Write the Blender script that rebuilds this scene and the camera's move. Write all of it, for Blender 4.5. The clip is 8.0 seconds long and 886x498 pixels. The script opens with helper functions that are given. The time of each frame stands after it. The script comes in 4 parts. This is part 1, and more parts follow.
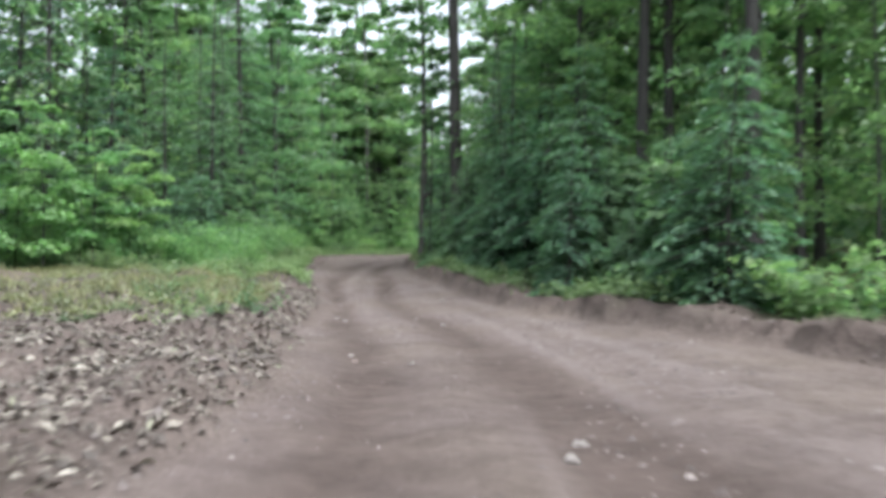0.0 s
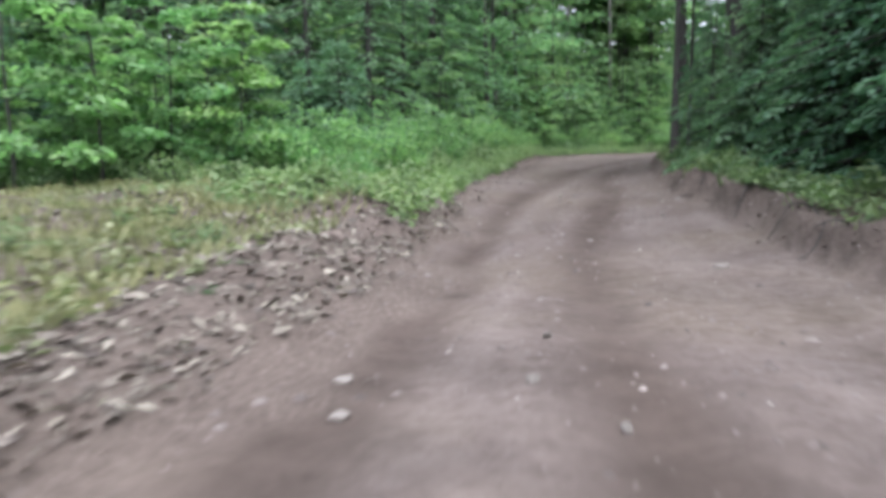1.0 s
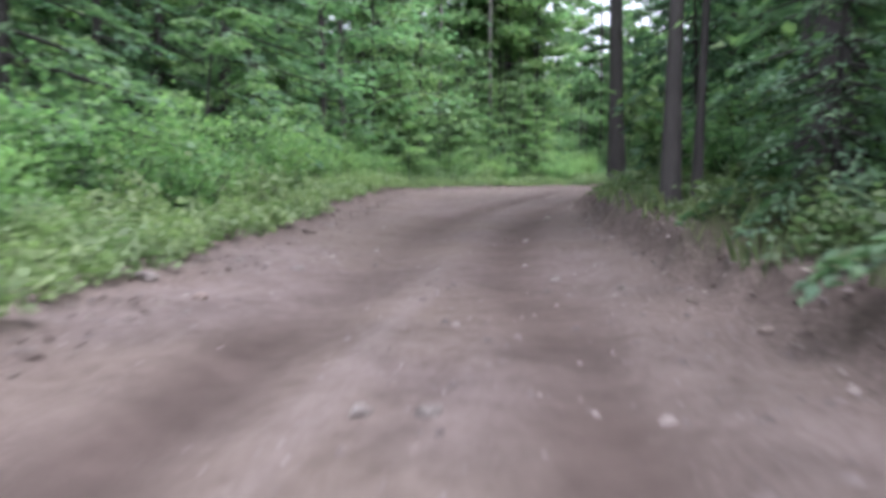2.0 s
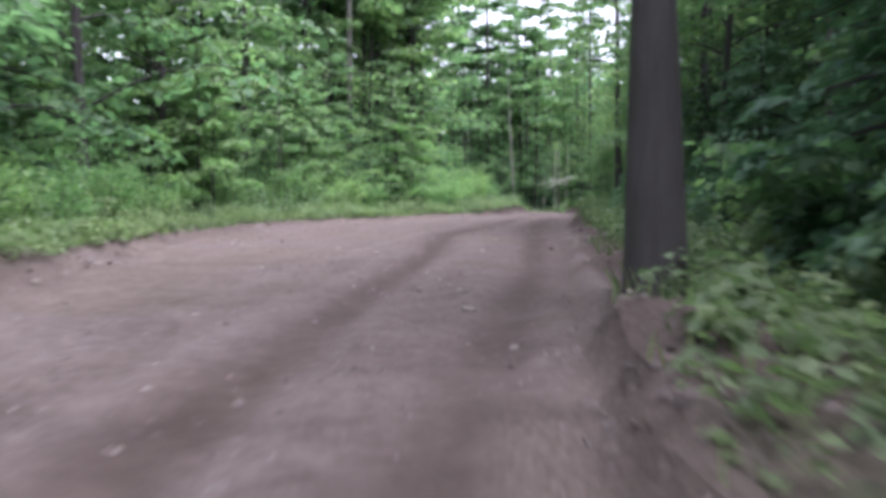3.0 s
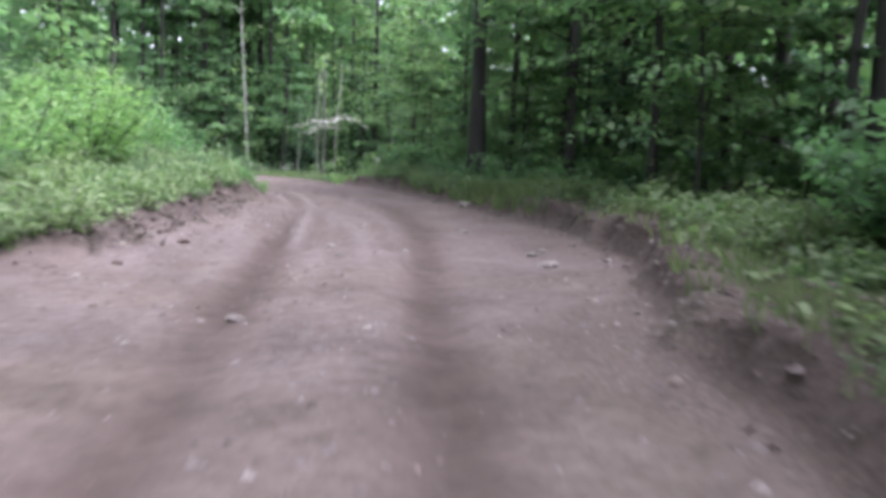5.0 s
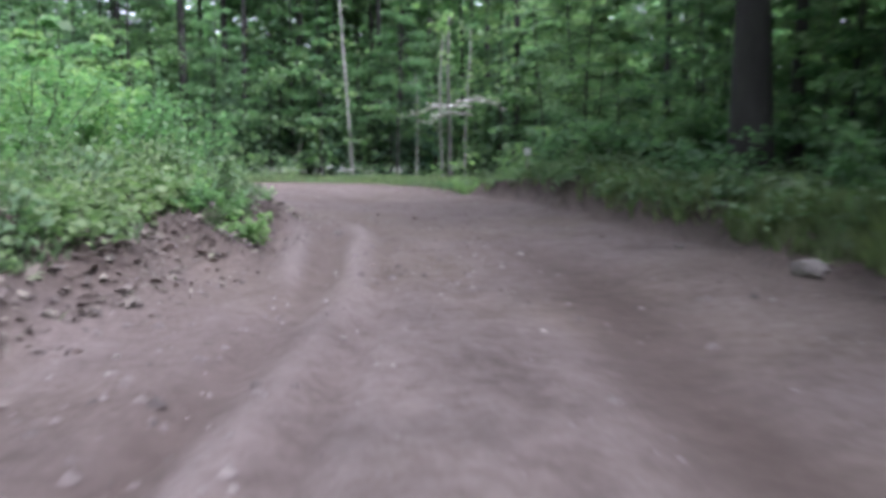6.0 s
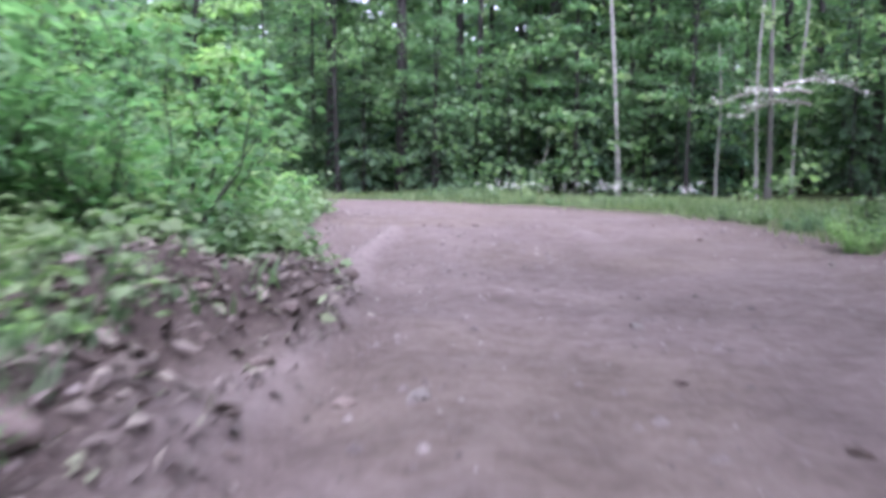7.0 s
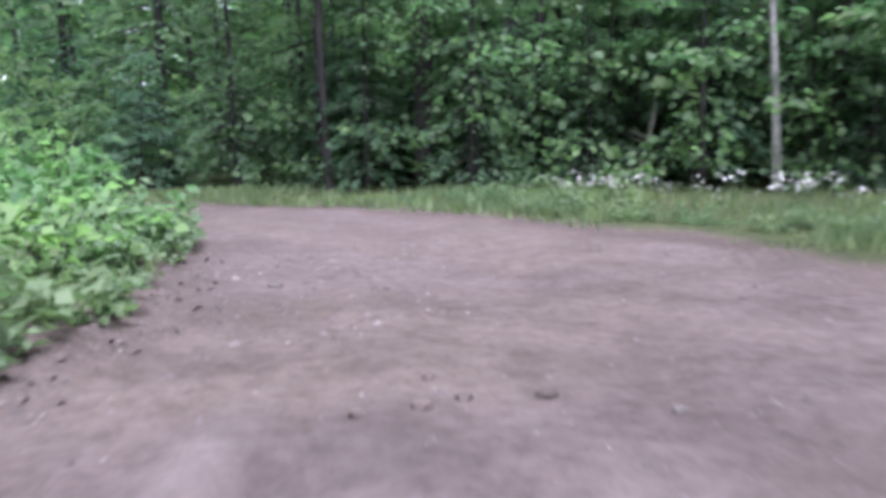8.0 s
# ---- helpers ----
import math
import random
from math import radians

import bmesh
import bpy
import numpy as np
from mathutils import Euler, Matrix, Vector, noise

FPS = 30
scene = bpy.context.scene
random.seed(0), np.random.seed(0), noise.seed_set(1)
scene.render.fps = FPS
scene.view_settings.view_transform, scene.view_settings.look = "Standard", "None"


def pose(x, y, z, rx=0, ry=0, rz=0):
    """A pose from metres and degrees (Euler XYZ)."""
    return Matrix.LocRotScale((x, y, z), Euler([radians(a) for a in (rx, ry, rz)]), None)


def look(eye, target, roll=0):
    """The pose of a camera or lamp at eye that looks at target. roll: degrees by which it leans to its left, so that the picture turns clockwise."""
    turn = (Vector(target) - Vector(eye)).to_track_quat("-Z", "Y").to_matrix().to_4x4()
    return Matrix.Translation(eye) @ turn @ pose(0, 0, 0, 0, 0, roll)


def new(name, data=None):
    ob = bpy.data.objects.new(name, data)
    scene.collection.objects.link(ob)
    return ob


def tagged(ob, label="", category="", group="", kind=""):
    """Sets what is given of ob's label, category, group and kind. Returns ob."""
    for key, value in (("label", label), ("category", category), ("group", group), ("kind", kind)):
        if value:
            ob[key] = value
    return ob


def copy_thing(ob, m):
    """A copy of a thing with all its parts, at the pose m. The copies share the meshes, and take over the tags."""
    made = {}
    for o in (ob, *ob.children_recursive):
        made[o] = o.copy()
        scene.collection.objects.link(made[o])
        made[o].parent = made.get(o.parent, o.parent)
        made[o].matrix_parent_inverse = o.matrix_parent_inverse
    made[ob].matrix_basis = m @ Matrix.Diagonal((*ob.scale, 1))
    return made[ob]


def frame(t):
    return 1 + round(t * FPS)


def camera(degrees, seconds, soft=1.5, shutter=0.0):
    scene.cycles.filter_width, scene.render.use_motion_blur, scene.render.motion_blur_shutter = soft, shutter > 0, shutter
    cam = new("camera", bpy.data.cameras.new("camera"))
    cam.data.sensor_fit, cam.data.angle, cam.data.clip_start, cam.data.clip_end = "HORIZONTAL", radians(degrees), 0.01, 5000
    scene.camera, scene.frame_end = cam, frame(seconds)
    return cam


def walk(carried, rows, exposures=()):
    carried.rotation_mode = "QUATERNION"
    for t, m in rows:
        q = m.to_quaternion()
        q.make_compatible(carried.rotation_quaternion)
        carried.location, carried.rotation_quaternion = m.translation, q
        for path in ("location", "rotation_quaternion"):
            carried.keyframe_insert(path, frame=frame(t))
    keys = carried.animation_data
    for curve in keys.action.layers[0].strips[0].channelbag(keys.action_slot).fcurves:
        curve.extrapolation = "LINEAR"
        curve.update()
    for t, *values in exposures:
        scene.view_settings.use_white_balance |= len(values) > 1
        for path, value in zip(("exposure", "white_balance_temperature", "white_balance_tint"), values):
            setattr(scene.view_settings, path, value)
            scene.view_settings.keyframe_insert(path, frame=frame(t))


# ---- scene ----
# the track climbs gently: metres along y and its slope there
CLIMB = np.array([(-2000, 0), (9, 0), (20, 0.037), (34, 0.043), (45, 0.023), (53, 0.018), (65, 0.012), (75, 0.008), (85, 0), (3000, 0)])
CLIMB_Y = np.arange(-100.0, 201.0, 0.5)
CLIMB_Z = np.cumsum(np.interp(CLIMB_Y, CLIMB[:, 0], CLIMB[:, 1])) * 0.5


def climb(y):
    return np.interp(y, CLIMB_Y, CLIMB_Z)


def slope_turn(y, yaw):
    """Degrees by which the climb tips a view along yaw."""
    return math.degrees(math.atan(float(np.interp(y, CLIMB[:, 0], CLIMB[:, 1])) * math.cos(math.radians(yaw))))


cam = camera(57.0, 8.0, soft=4.1, shutter=0.22)
# seconds, place, pitch, yaw, roll
PATH = [
    (0.0, 0.00, 0.00, 1.07, 0.89, 0.12, -0.06),
    (0.5, 0.28, 5.44, 1.36, -4.46, 10.22, 0.25),
    (1.0, -0.23, 10.97, 1.10, -6.19, 17.79, -1.32),
    (1.5, -1.10, 16.69, 1.09, -7.12, 13.80, 0.75),
    (2.0, -1.99, 23.26, 1.00, -6.16, 8.96, -0.11),
    (2.2, -2.24, 25.84, 1.09, -6.90, 6.43, -1.49),
    (3.3, -2.41, 41.76, 1.11, -4.14, -1.28, 0.85),
    (3.5, -2.26, 44.98, 1.13, -4.26, -2.88, 1.26),
    (4.0, -1.65, 53.10, 1.00, -4.21, -8.60, 1.62),
    (4.2, -1.23, 56.11, 1.03, -5.51, -10.66, 0.55),
    (5.3, 1.44, 70.90, 1.29, -6.82, -17.89, 3.12),
    (5.5, 1.96, 73.25, 1.26, -6.29, -17.04, 3.07),
    (6.0, 2.96, 78.71, 1.03, -7.07, -7.11, -0.29),
    (6.5, 3.54, 83.82, 0.83, -7.41, 4.10, -0.82),
    (7.0, 3.23, 88.40, 1.00, -6.09, 11.61, -0.08),
    (7.5, 2.43, 93.15, 1.13, -7.87, 7.56, 0.38),
    (8.0, 1.71, 97.39, 1.16, -8.13, 15.90, -1.57),
]
walk(cam, [(t, pose(x, y, z + float(climb(y)), 90 + pitch + slope_turn(y, yaw), 0, yaw) @ pose(0, 0, 0, 0, 0, roll)) for t, x, y, z, pitch, yaw, roll in PATH],
     exposures=[(0.0, 1.95, 5950, 9), (1.0, 2.0, 5850, 12), (2.0, 2.19, 5800, 22), (3.5, 2.44, 5750, 28), (4.0, 2.54, 5750, 24), (5.5, 2.7, 5680, 27), (6.0, 2.34, 5580, 24), (6.5, 2.6, 5480, 28), (7.0, 2.66, 5420, 34), (7.5, 2.6, 5470, 29), (8.0, 2.36, 5500, 29)])

# ---- world and sun: a bright overcast summer day ----
world = bpy.data.worlds.new("overcast_sky")
scene.world = world
world.use_nodes = True
wt = world.node_tree
sky = wt.nodes.new("ShaderNodeTexSky")
sky.sky_type, sky.sun_disc = "NISHITA", False
sky.sun_elevation, sky.sun_rotation = radians(66), radians(142)
sky.air_density, sky.dust_density, sky.ozone_density = 1.0, 3.0, 1.0
wt.nodes["Background"].inputs["Strength"].default_value = 0.15
# a cloud layer: the sky's own brightness, nearly without its blue
grey = wt.nodes.new("ShaderNodeRGBToBW")
cloud = wt.nodes.new("ShaderNodeMix")
cloud.data_type = "RGBA"
cloud.inputs["Factor"].default_value = 0.85
wt.links.new(sky.outputs[0], grey.inputs["Color"])
wt.links.new(sky.outputs[0], cloud.inputs["A"])
wt.links.new(grey.outputs[0], cloud.inputs["B"])
wt.links.new(cloud.outputs["Result"], wt.nodes["Background"].inputs["Color"])
sun_data = bpy.data.lights.new("sun", "SUN")
sun_data.energy, sun_data.angle, sun_data.color = 1.5, radians(45), (1.0, 0.97, 0.93)
sun = new("sun", sun_data)
sun.matrix_world = look((25, 10, 90), (25 - 60 * math.cos(radians(66)) * math.sin(radians(142)), 10 - 60 * math.cos(radians(66)) * math.cos(radians(142)), 90 - 60 * math.sin(radians(66))))


# ---- materials ----
def material(name):
    m = bpy.data.materials.new(name)
    m.use_nodes = True
    nt = m.node_tree
    return m, nt, nt.nodes["Principled BSDF"]


def noise_node(nt, scale, detail=4.0, rough=0.6, coord=None):
    n = nt.nodes.new("ShaderNodeTexNoise")
    n.inputs["Scale"].default_value, n.inputs["Detail"].default_value = scale, detail
    n.inputs["Roughness"].default_value = rough
    nt.links.new(coord, n.inputs["Vector"])
    return n.outputs["Fac"]


def ramp_node(nt, fac, stops):
    r = nt.nodes.new("ShaderNodeValToRGB")
    while len(r.color_ramp.elements) < len(stops):
        r.color_ramp.elements.new(0.5)
    for e, (p, c) in zip(r.color_ramp.elements, stops):
        e.position, e.color = p, (*c, 1)
    nt.links.new(fac, r.inputs["Fac"])
    return r.outputs["Color"]


def mix_node(nt, fac, a, b, blend="MIX"):
    n = nt.nodes.new("ShaderNodeMix")
    n.data_type, n.blend_type = "RGBA", blend
    for value, socket in ((fac, n.inputs["Factor"]), (a, n.inputs["A"]), (b, n.inputs["B"])):
        if isinstance(value, bpy.types.NodeSocket):
            nt.links.new(value, socket)
        elif isinstance(value, (int, float)):
            socket.default_value = value
        else:
            socket.default_value = (*value, 1)
    return n.outputs["Result"]


def bump_node(nt, height, strength, distance, bsdf):
    b = nt.nodes.new("ShaderNodeBump")
    b.inputs["Strength"].default_value, b.inputs["Distance"].default_value = strength, distance
    nt.links.new(height, b.inputs["Height"])
    nt.links.new(b.outputs["Normal"], bsdf.inputs["Normal"])


def object_coord(nt):
    return nt.nodes.new("ShaderNodeTexCoord").outputs["Object"]


def attribute(nt, name):
    a = nt.nodes.new("ShaderNodeAttribute")
    a.attribute_name = name
    return a.outputs["Fac"]


def earth_material(name):
    """Dirt of the track, loose clods at its sides and mossy forest soil, blended by attributes of the sheet."""
    m, nt, bsdf = material(name)
    co = object_coord(nt)
    fine, mid, wide = noise_node(nt, 28, 6, 0.7, co), noise_node(nt, 4, 5, 0.65, co), noise_node(nt, 0.7, 4, 0.6, co)
    dirt = ramp_node(nt, mid, [(0.25, (0.086, 0.067, 0.061)), (0.5, (0.108, 0.086, 0.079)), (0.75, (0.133, 0.108, 0.101))])
    dirt = mix_node(nt, 0.45, dirt, ramp_node(nt, wide, [(0.3, (0.079, 0.062, 0.055)), (0.7, (0.133, 0.108, 0.099))]))
    dirt = mix_node(nt, 0.35, dirt, ramp_node(nt, fine, [(0.3, (0.064, 0.049, 0.043)), (0.7, (0.151, 0.125, 0.114))]))
    blotch = noise_node(nt, 9, 4, 0.65, co)
    dirt = mix_node(nt, 1.0, dirt, ramp_node(nt, blotch, [(0.32, (0.78, 0.76, 0.75)), (0.5, (1.0, 1.0, 1.0)), (0.68, (1.18, 1.18, 1.18))]), "MULTIPLY")
    rough_spots = ramp_node(nt, noise_node(nt, 0.9, 4, 0.6, co), [(0.42, (0.1, 0.1, 0.1)), (0.62, (1.0, 1.0, 1.0))])
    stain = noise_node(nt, 1.7, 5, 0.7, co)
    dirt = mix_node(nt, 1.0, dirt, ramp_node(nt, stain, [(0.33, (0.87, 0.86, 0.85)), (0.5, (1.0, 1.0, 1.0)), (0.66, (1.08, 1.08, 1.08))]), "MULTIPLY")
    tan = ramp_node(nt, noise_node(nt, 0.38, 3, 0.55, co), [(0.44, (1.0, 1.0, 1.0)), (0.62, (1.0, 1.0, 0.925))])
    dirt = mix_node(nt, 1.0, dirt, tan, "MULTIPLY")
    packed = ramp_node(nt, mid, [(0.3, (0.050, 0.038, 0.032)), (0.7, (0.078, 0.059, 0.051))])
    dirt = mix_node(nt, attribute(nt, "packed"), dirt, packed)
    loose = ramp_node(nt, fine, [(0.3, (0.049, 0.038, 0.032)), (0.55, (0.103, 0.081, 0.070)), (0.8, (0.191, 0.162, 0.145))])
    dirt = mix_node(nt, attribute(nt, "pale"), dirt, ramp_node(nt, fine, [(0.3, (0.126, 0.102, 0.095)), (0.7, (0.177, 0.148, 0.138))]))
    soil = ramp_node(nt, mid, [(0.3, (0.025, 0.032, 0.014)), (0.55, (0.045, 0.059, 0.021)), (0.75, (0.070, 0.059, 0.038))])
    colour = mix_node(nt, attribute(nt, "loose"), dirt, loose)
    colour = mix_node(nt, attribute(nt, "mossy"), colour, soil)
    # dark bank soil, with shade under the right bank's overhang put into the colour
    colour = mix_node(nt, attribute(nt, "humus_shade"), colour, ramp_node(nt, fine, [(0.35, (0.025, 0.019, 0.016)), (0.7, (0.07, 0.053, 0.045))]))
    nt.links.new(colour, bsdf.inputs["Base Color"])
    bsdf.inputs["Roughness"].default_value = 0.95
    bsdf.inputs["Specular IOR Level"].default_value = 0.15
    lumps = noise_node(nt, 11, 3, 0.55, co)
    bump_node(nt, mix_node(nt, rough_spots, mix_node(nt, 0.65, (0.5, 0.5, 0.5), mid), mix_node(nt, 0.5, fine, lumps)), 1.0, 0.05, bsdf)
    return m


def leaf_material(name, dark, light, through_light=0.35):
    m, nt, bsdf = material(name)
    geo = nt.nodes.new("ShaderNodeNewGeometry")
    info = nt.nodes.new("ShaderNodeObjectInfo")
    co = object_coord(nt)
    colour = ramp_node(nt, geo.outputs["Random Per Island"], [(0.0, dark), (0.6, tuple((a + b) / 2 for a, b in zip(dark, light))), (1.0, light)])
    wide = ramp_node(nt, noise_node(nt, 0.9, 3, 0.6, co), [(0.3, (0.74, 0.78, 0.8)), (0.7, (1.12, 1.1, 0.97))])
    colour = mix_node(nt, 1.0, colour, wide, "MULTIPLY")
    tint = ramp_node(nt, info.outputs["Random"], [(0.0, (0.75, 0.85, 0.85)), (1.0, (1.15, 1.08, 0.95))])
    colour = mix_node(nt, 1.0, colour, tint, "MULTIPLY")
    nt.links.new(colour, bsdf.inputs["Base Color"])
    bsdf.inputs["Roughness"].default_value = 0.55
    bsdf.inputs["Specular IOR Level"].default_value = 0.3
    tr = nt.nodes.new("ShaderNodeBsdfTranslucent")
    nt.links.new(mix_node(nt, 1.0, colour, (1.05, 1.32, 0.86), "MULTIPLY"), tr.inputs["Color"])
    mix = nt.nodes.new("ShaderNodeMixShader")
    mix.inputs["Fac"].default_value = through_light
    nt.links.new(bsdf.outputs[0], mix.inputs[1])
    nt.links.new(tr.outputs[0], mix.inputs[2])
    nt.links.new(mix.outputs[0], nt.nodes["Material Output"].inputs["Surface"])
    return m


def bark_material(name, dark, light, scale=(14, 14, 2.5)):
    m, nt, bsdf = material(name)
    mp = nt.nodes.new("ShaderNodeMapping")
    mp.inputs["Scale"].default_value = scale
    nt.links.new(object_coord(nt), mp.inputs["Vector"])
    n = noise_node(nt, 1.0, 6, 0.7, mp.outputs[0])
    wide = noise_node(nt, 0.8, 3, 0.6, object_coord(nt))
    colour = ramp_node(nt, n, [(0.35, dark), (0.65, light)])
    colour = mix_node(nt, 0.5, colour, ramp_node(nt, wide, [(0.3, dark), (0.7, light)]))
    nt.links.new(colour, bsdf.inputs["Base Color"])
    bsdf.inputs["Roughness"].default_value = 0.9
    bump_node(nt, n, 0.8, 0.02, bsdf)
    return m


def stone_material(name, dark, light):
    m, nt, bsdf = material(name)
    co = object_coord(nt)
    info = nt.nodes.new("ShaderNodeObjectInfo")
    colour = ramp_node(nt, noise_node(nt, 9, 6, 0.7, co), [(0.3, dark), (0.7, light)])
    tint = ramp_node(nt, info.outputs["Random"], [(0.0, (0.6, 0.57, 0.55)), (1.0, (1.2, 1.18, 1.15))])
    nt.links.new(mix_node(nt, 1.0, colour, tint, "MULTIPLY"), bsdf.inputs["Base Color"])
    bsdf.inputs["Roughness"].default_value = 0.85
    bump_node(nt, noise_node(nt, 30, 4, 0.6, co), 0.5, 0.01, bsdf)
    return m


def scrap_material(name, stops):
    m, nt, bsdf = material(name)
    geo = nt.nodes.new("ShaderNodeNewGeometry")
    nt.links.new(ramp_node(nt, geo.outputs["Random Per Island"], stops), bsdf.inputs["Base Color"])
    bsdf.inputs["Roughness"].default_value = 0.8
    return m


EARTH = earth_material("earth")
LEAF_BRIGHT = leaf_material("leaf_bright", (0.15, 0.255, 0.125), (0.28, 0.41, 0.205), 0.58)
LEAF_MAPLE = leaf_material("leaf_maple", (0.125, 0.2, 0.12), (0.235, 0.33, 0.185), 0.62)
LEAF_DARK = leaf_material("leaf_dark", (0.095, 0.16, 0.1), (0.19, 0.275, 0.165), 0.6)
NEEDLE = leaf_material("needle", (0.082, 0.148, 0.108), (0.165, 0.25, 0.168), 0.48)
GRASS = leaf_material("grass_blade", (0.125, 0.182, 0.1), (0.22, 0.285, 0.168), 0.45)
GRASS_DRY = leaf_material("grass_dry", (0.155, 0.165, 0.092), (0.3, 0.29, 0.19), 0.35)
GRASS_DIM = leaf_material("grass_dim", (0.11, 0.152, 0.085), (0.22, 0.268, 0.15), 0.45)
BARK_DARK = bark_material("bark_dark", (0.02, 0.018, 0.017), (0.052, 0.048, 0.044))
BARK_GREY = bark_material("bark_grey", (0.07, 0.067, 0.06), (0.16, 0.153, 0.14))
BARK_BIRCH = bark_material("bark_birch", (0.150, 0.143, 0.128), (0.413, 0.398, 0.375), (3, 3, 10))
DEAD_WOOD = bark_material("dead_wood", (0.2, 0.18, 0.15), (0.42, 0.4, 0.36))
STONE = stone_material("stone", (0.106, 0.093, 0.086), (0.225, 0.206, 0.192))
STONE_DARK = stone_material("stone_dark", (0.09, 0.07, 0.06), (0.17, 0.135, 0.12))
SCRAPS = scrap_material("scraps", [(0.0, (0.042, 0.033, 0.028)), (0.4, (0.08, 0.064, 0.054)), (0.8, (0.125, 0.102, 0.087)), (0.95, (0.17, 0.145, 0.122)), (1.0, (0.25, 0.22, 0.185))])
CHIPS = scrap_material("chips", [(0.0, (0.05, 0.041, 0.034)), (0.4, (0.1, 0.084, 0.07)), (0.75, (0.16, 0.138, 0.112)), (0.93, (0.23, 0.205, 0.168)), (1.0, (0.33, 0.3, 0.25))])
LITTER = scrap_material("litter", [(0.0, (0.045, 0.034, 0.028)), (0.4, (0.09, 0.072, 0.06)), (0.75, (0.14, 0.118, 0.097)), (0.92, (0.2, 0.175, 0.14)), (1.0, (0.13, 0.17, 0.08))])
PETAL = scrap_material("petal", [(0.0, (0.55, 0.57, 0.5)), (1.0, (0.8, 0.8, 0.76))])
WHITE_PAINT = scrap_material("white_paint", [(0.0, (0.6, 0.6, 0.58)), (1.0, (0.7, 0.7, 0.68))])


# ---- the plan of the track ----
LEFT = [(-3.2, -40), (-2.3, -10), (-1.7, 0), (-1.6, 6), (-2.0, 11), (-2.8, 16.5), (-3.3, 21), (-4.6, 26), (-5.4, 31), (-6.0, 38), (-7.2, 47),
        (-8.1, 54), (-8.1, 60), (-6.4, 65), (-4.6, 68), (-2.9, 71.2), (-0.8, 75), (0.3, 78), (1.2, 81.4), (2.1, 86), (2.3, 89), (1.9, 92), (1.2, 94.2), (0.3, 96),
        (-0.5, 98), (-1.0, 100), (-1.5, 102), (-2.3, 104), (-3.6, 105.6), (-6, 107), (-12, 108.3), (-30, 109.5)]
RIGHT = [(5.5, -40), (5.6, -10), (5.4, 0), (4.4, 7), (3.2, 11.3), (2.0, 14.7), (0.9, 17.8), (0.1, 22.5), (-0.9, 27.5), (-1.5, 33), (-1.9, 39),
         (-0.8, 45), (-0.3, 49), (0.05, 52), (0.6, 57), (1.2, 61), (2.0, 66), (3.3, 71), (5.6, 75.5), (6.4, 79), (6.4, 83.5), (6.7, 87.5), (6.8, 91), (6.7, 94), (6.3, 96.4), (5.7, 98.4),
         (4.9, 101.5), (3.4, 104.2), (1.2, 106.2), (-0.4, 107.8), (-2.6, 109.3), (-6.3, 110.3), (-12, 111.3), (-30, 112.5)]
WHEELS = [(0.6, -40), (0.3, -10), (0, 0), (0.25, 5.4), (-0.2, 11), (-1.1, 16.7), (-1.95, 23.3), (-2.35, 30), (-2.5, 36), (-2.42, 41.8), (-2.2, 46), (-1.65, 53.1), (-0.5, 60),
          (0.7, 67), (1.7, 72), (2.96, 78.7), (3.5, 84), (3.2, 88.4), (2.4, 93.2), (1.4, 97.8), (-0.2, 102.5), (-2.6, 106.7), (-7, 108.8), (-14, 110), (-30, 111)]


def smooth_line(points, step=1.0):
    """A rounded line through the points, as an array."""
    p = np.array(points, float)
    d = np.r_[0, np.cumsum(np.hypot(*np.diff(p, axis=0).T))]
    s = np.arange(0, d[-1], step)
    q = np.stack([np.interp(s, d, p[:, k]) for k in (0, 1)], 1)
    for _ in range(3):
        q[1:-1] = (q[:-2] + 2 * q[1:-1] + q[2:]) / 4
    return q


RIDGES = [[(1.65, 76.7), (1.9, 77.6), (2.2, 79.5), (2.9, 83.3), (3.08, 85.7), (3.18, 87.2), (3.2, 88.6), (3.12, 90.5)], [(2.1, 89.2), (1.95, 91), (1.75, 92.6), (1.45, 93.9), (1.1, 95), (0.78, 96), (0.58, 97.3), (0.35, 99), (-0.2, 101)],
          [(2.5, 84), (2.6, 86.4), (2.5, 88.5), (2.2, 90.2)],
          [(3.3, 98), (3.0, 99.5), (2.2, 101.5)],
          [(-1.3, 42.4), (-1.15, 43.5), (-0.95, 45.2), (-0.72, 47.2), (-0.45, 49.6), (-0.2, 52), (0.1, 54.5)]]


RUT_LEFT = smooth_line([(-0.5, -40), (-0.5, -5), (-0.55, 4), (-0.9, 8.5), (-1.5, 11.8), (-1.85, 13.6), (-2.0, 15.5), (-2.5, 19.2), (-3.2, 23.5), (-3.55, 26.5), (-3.8, 29.5), (-4.0, 33), (-3.85, 39), (-3.3, 45), (-2.92, 49.5), (-2.7, 54),
                        (-2.2, 58), (-1.4, 62.5), (0, 68.5), (1, 74), (1.6, 77), (2.2, 79.5), (2.75, 83.9), (2.75, 86.5), (2.6, 90), (1.8, 95), (0.5, 99), (-1.2, 103), (-4, 106.9), (-8, 108.3), (-30, 110.3)])
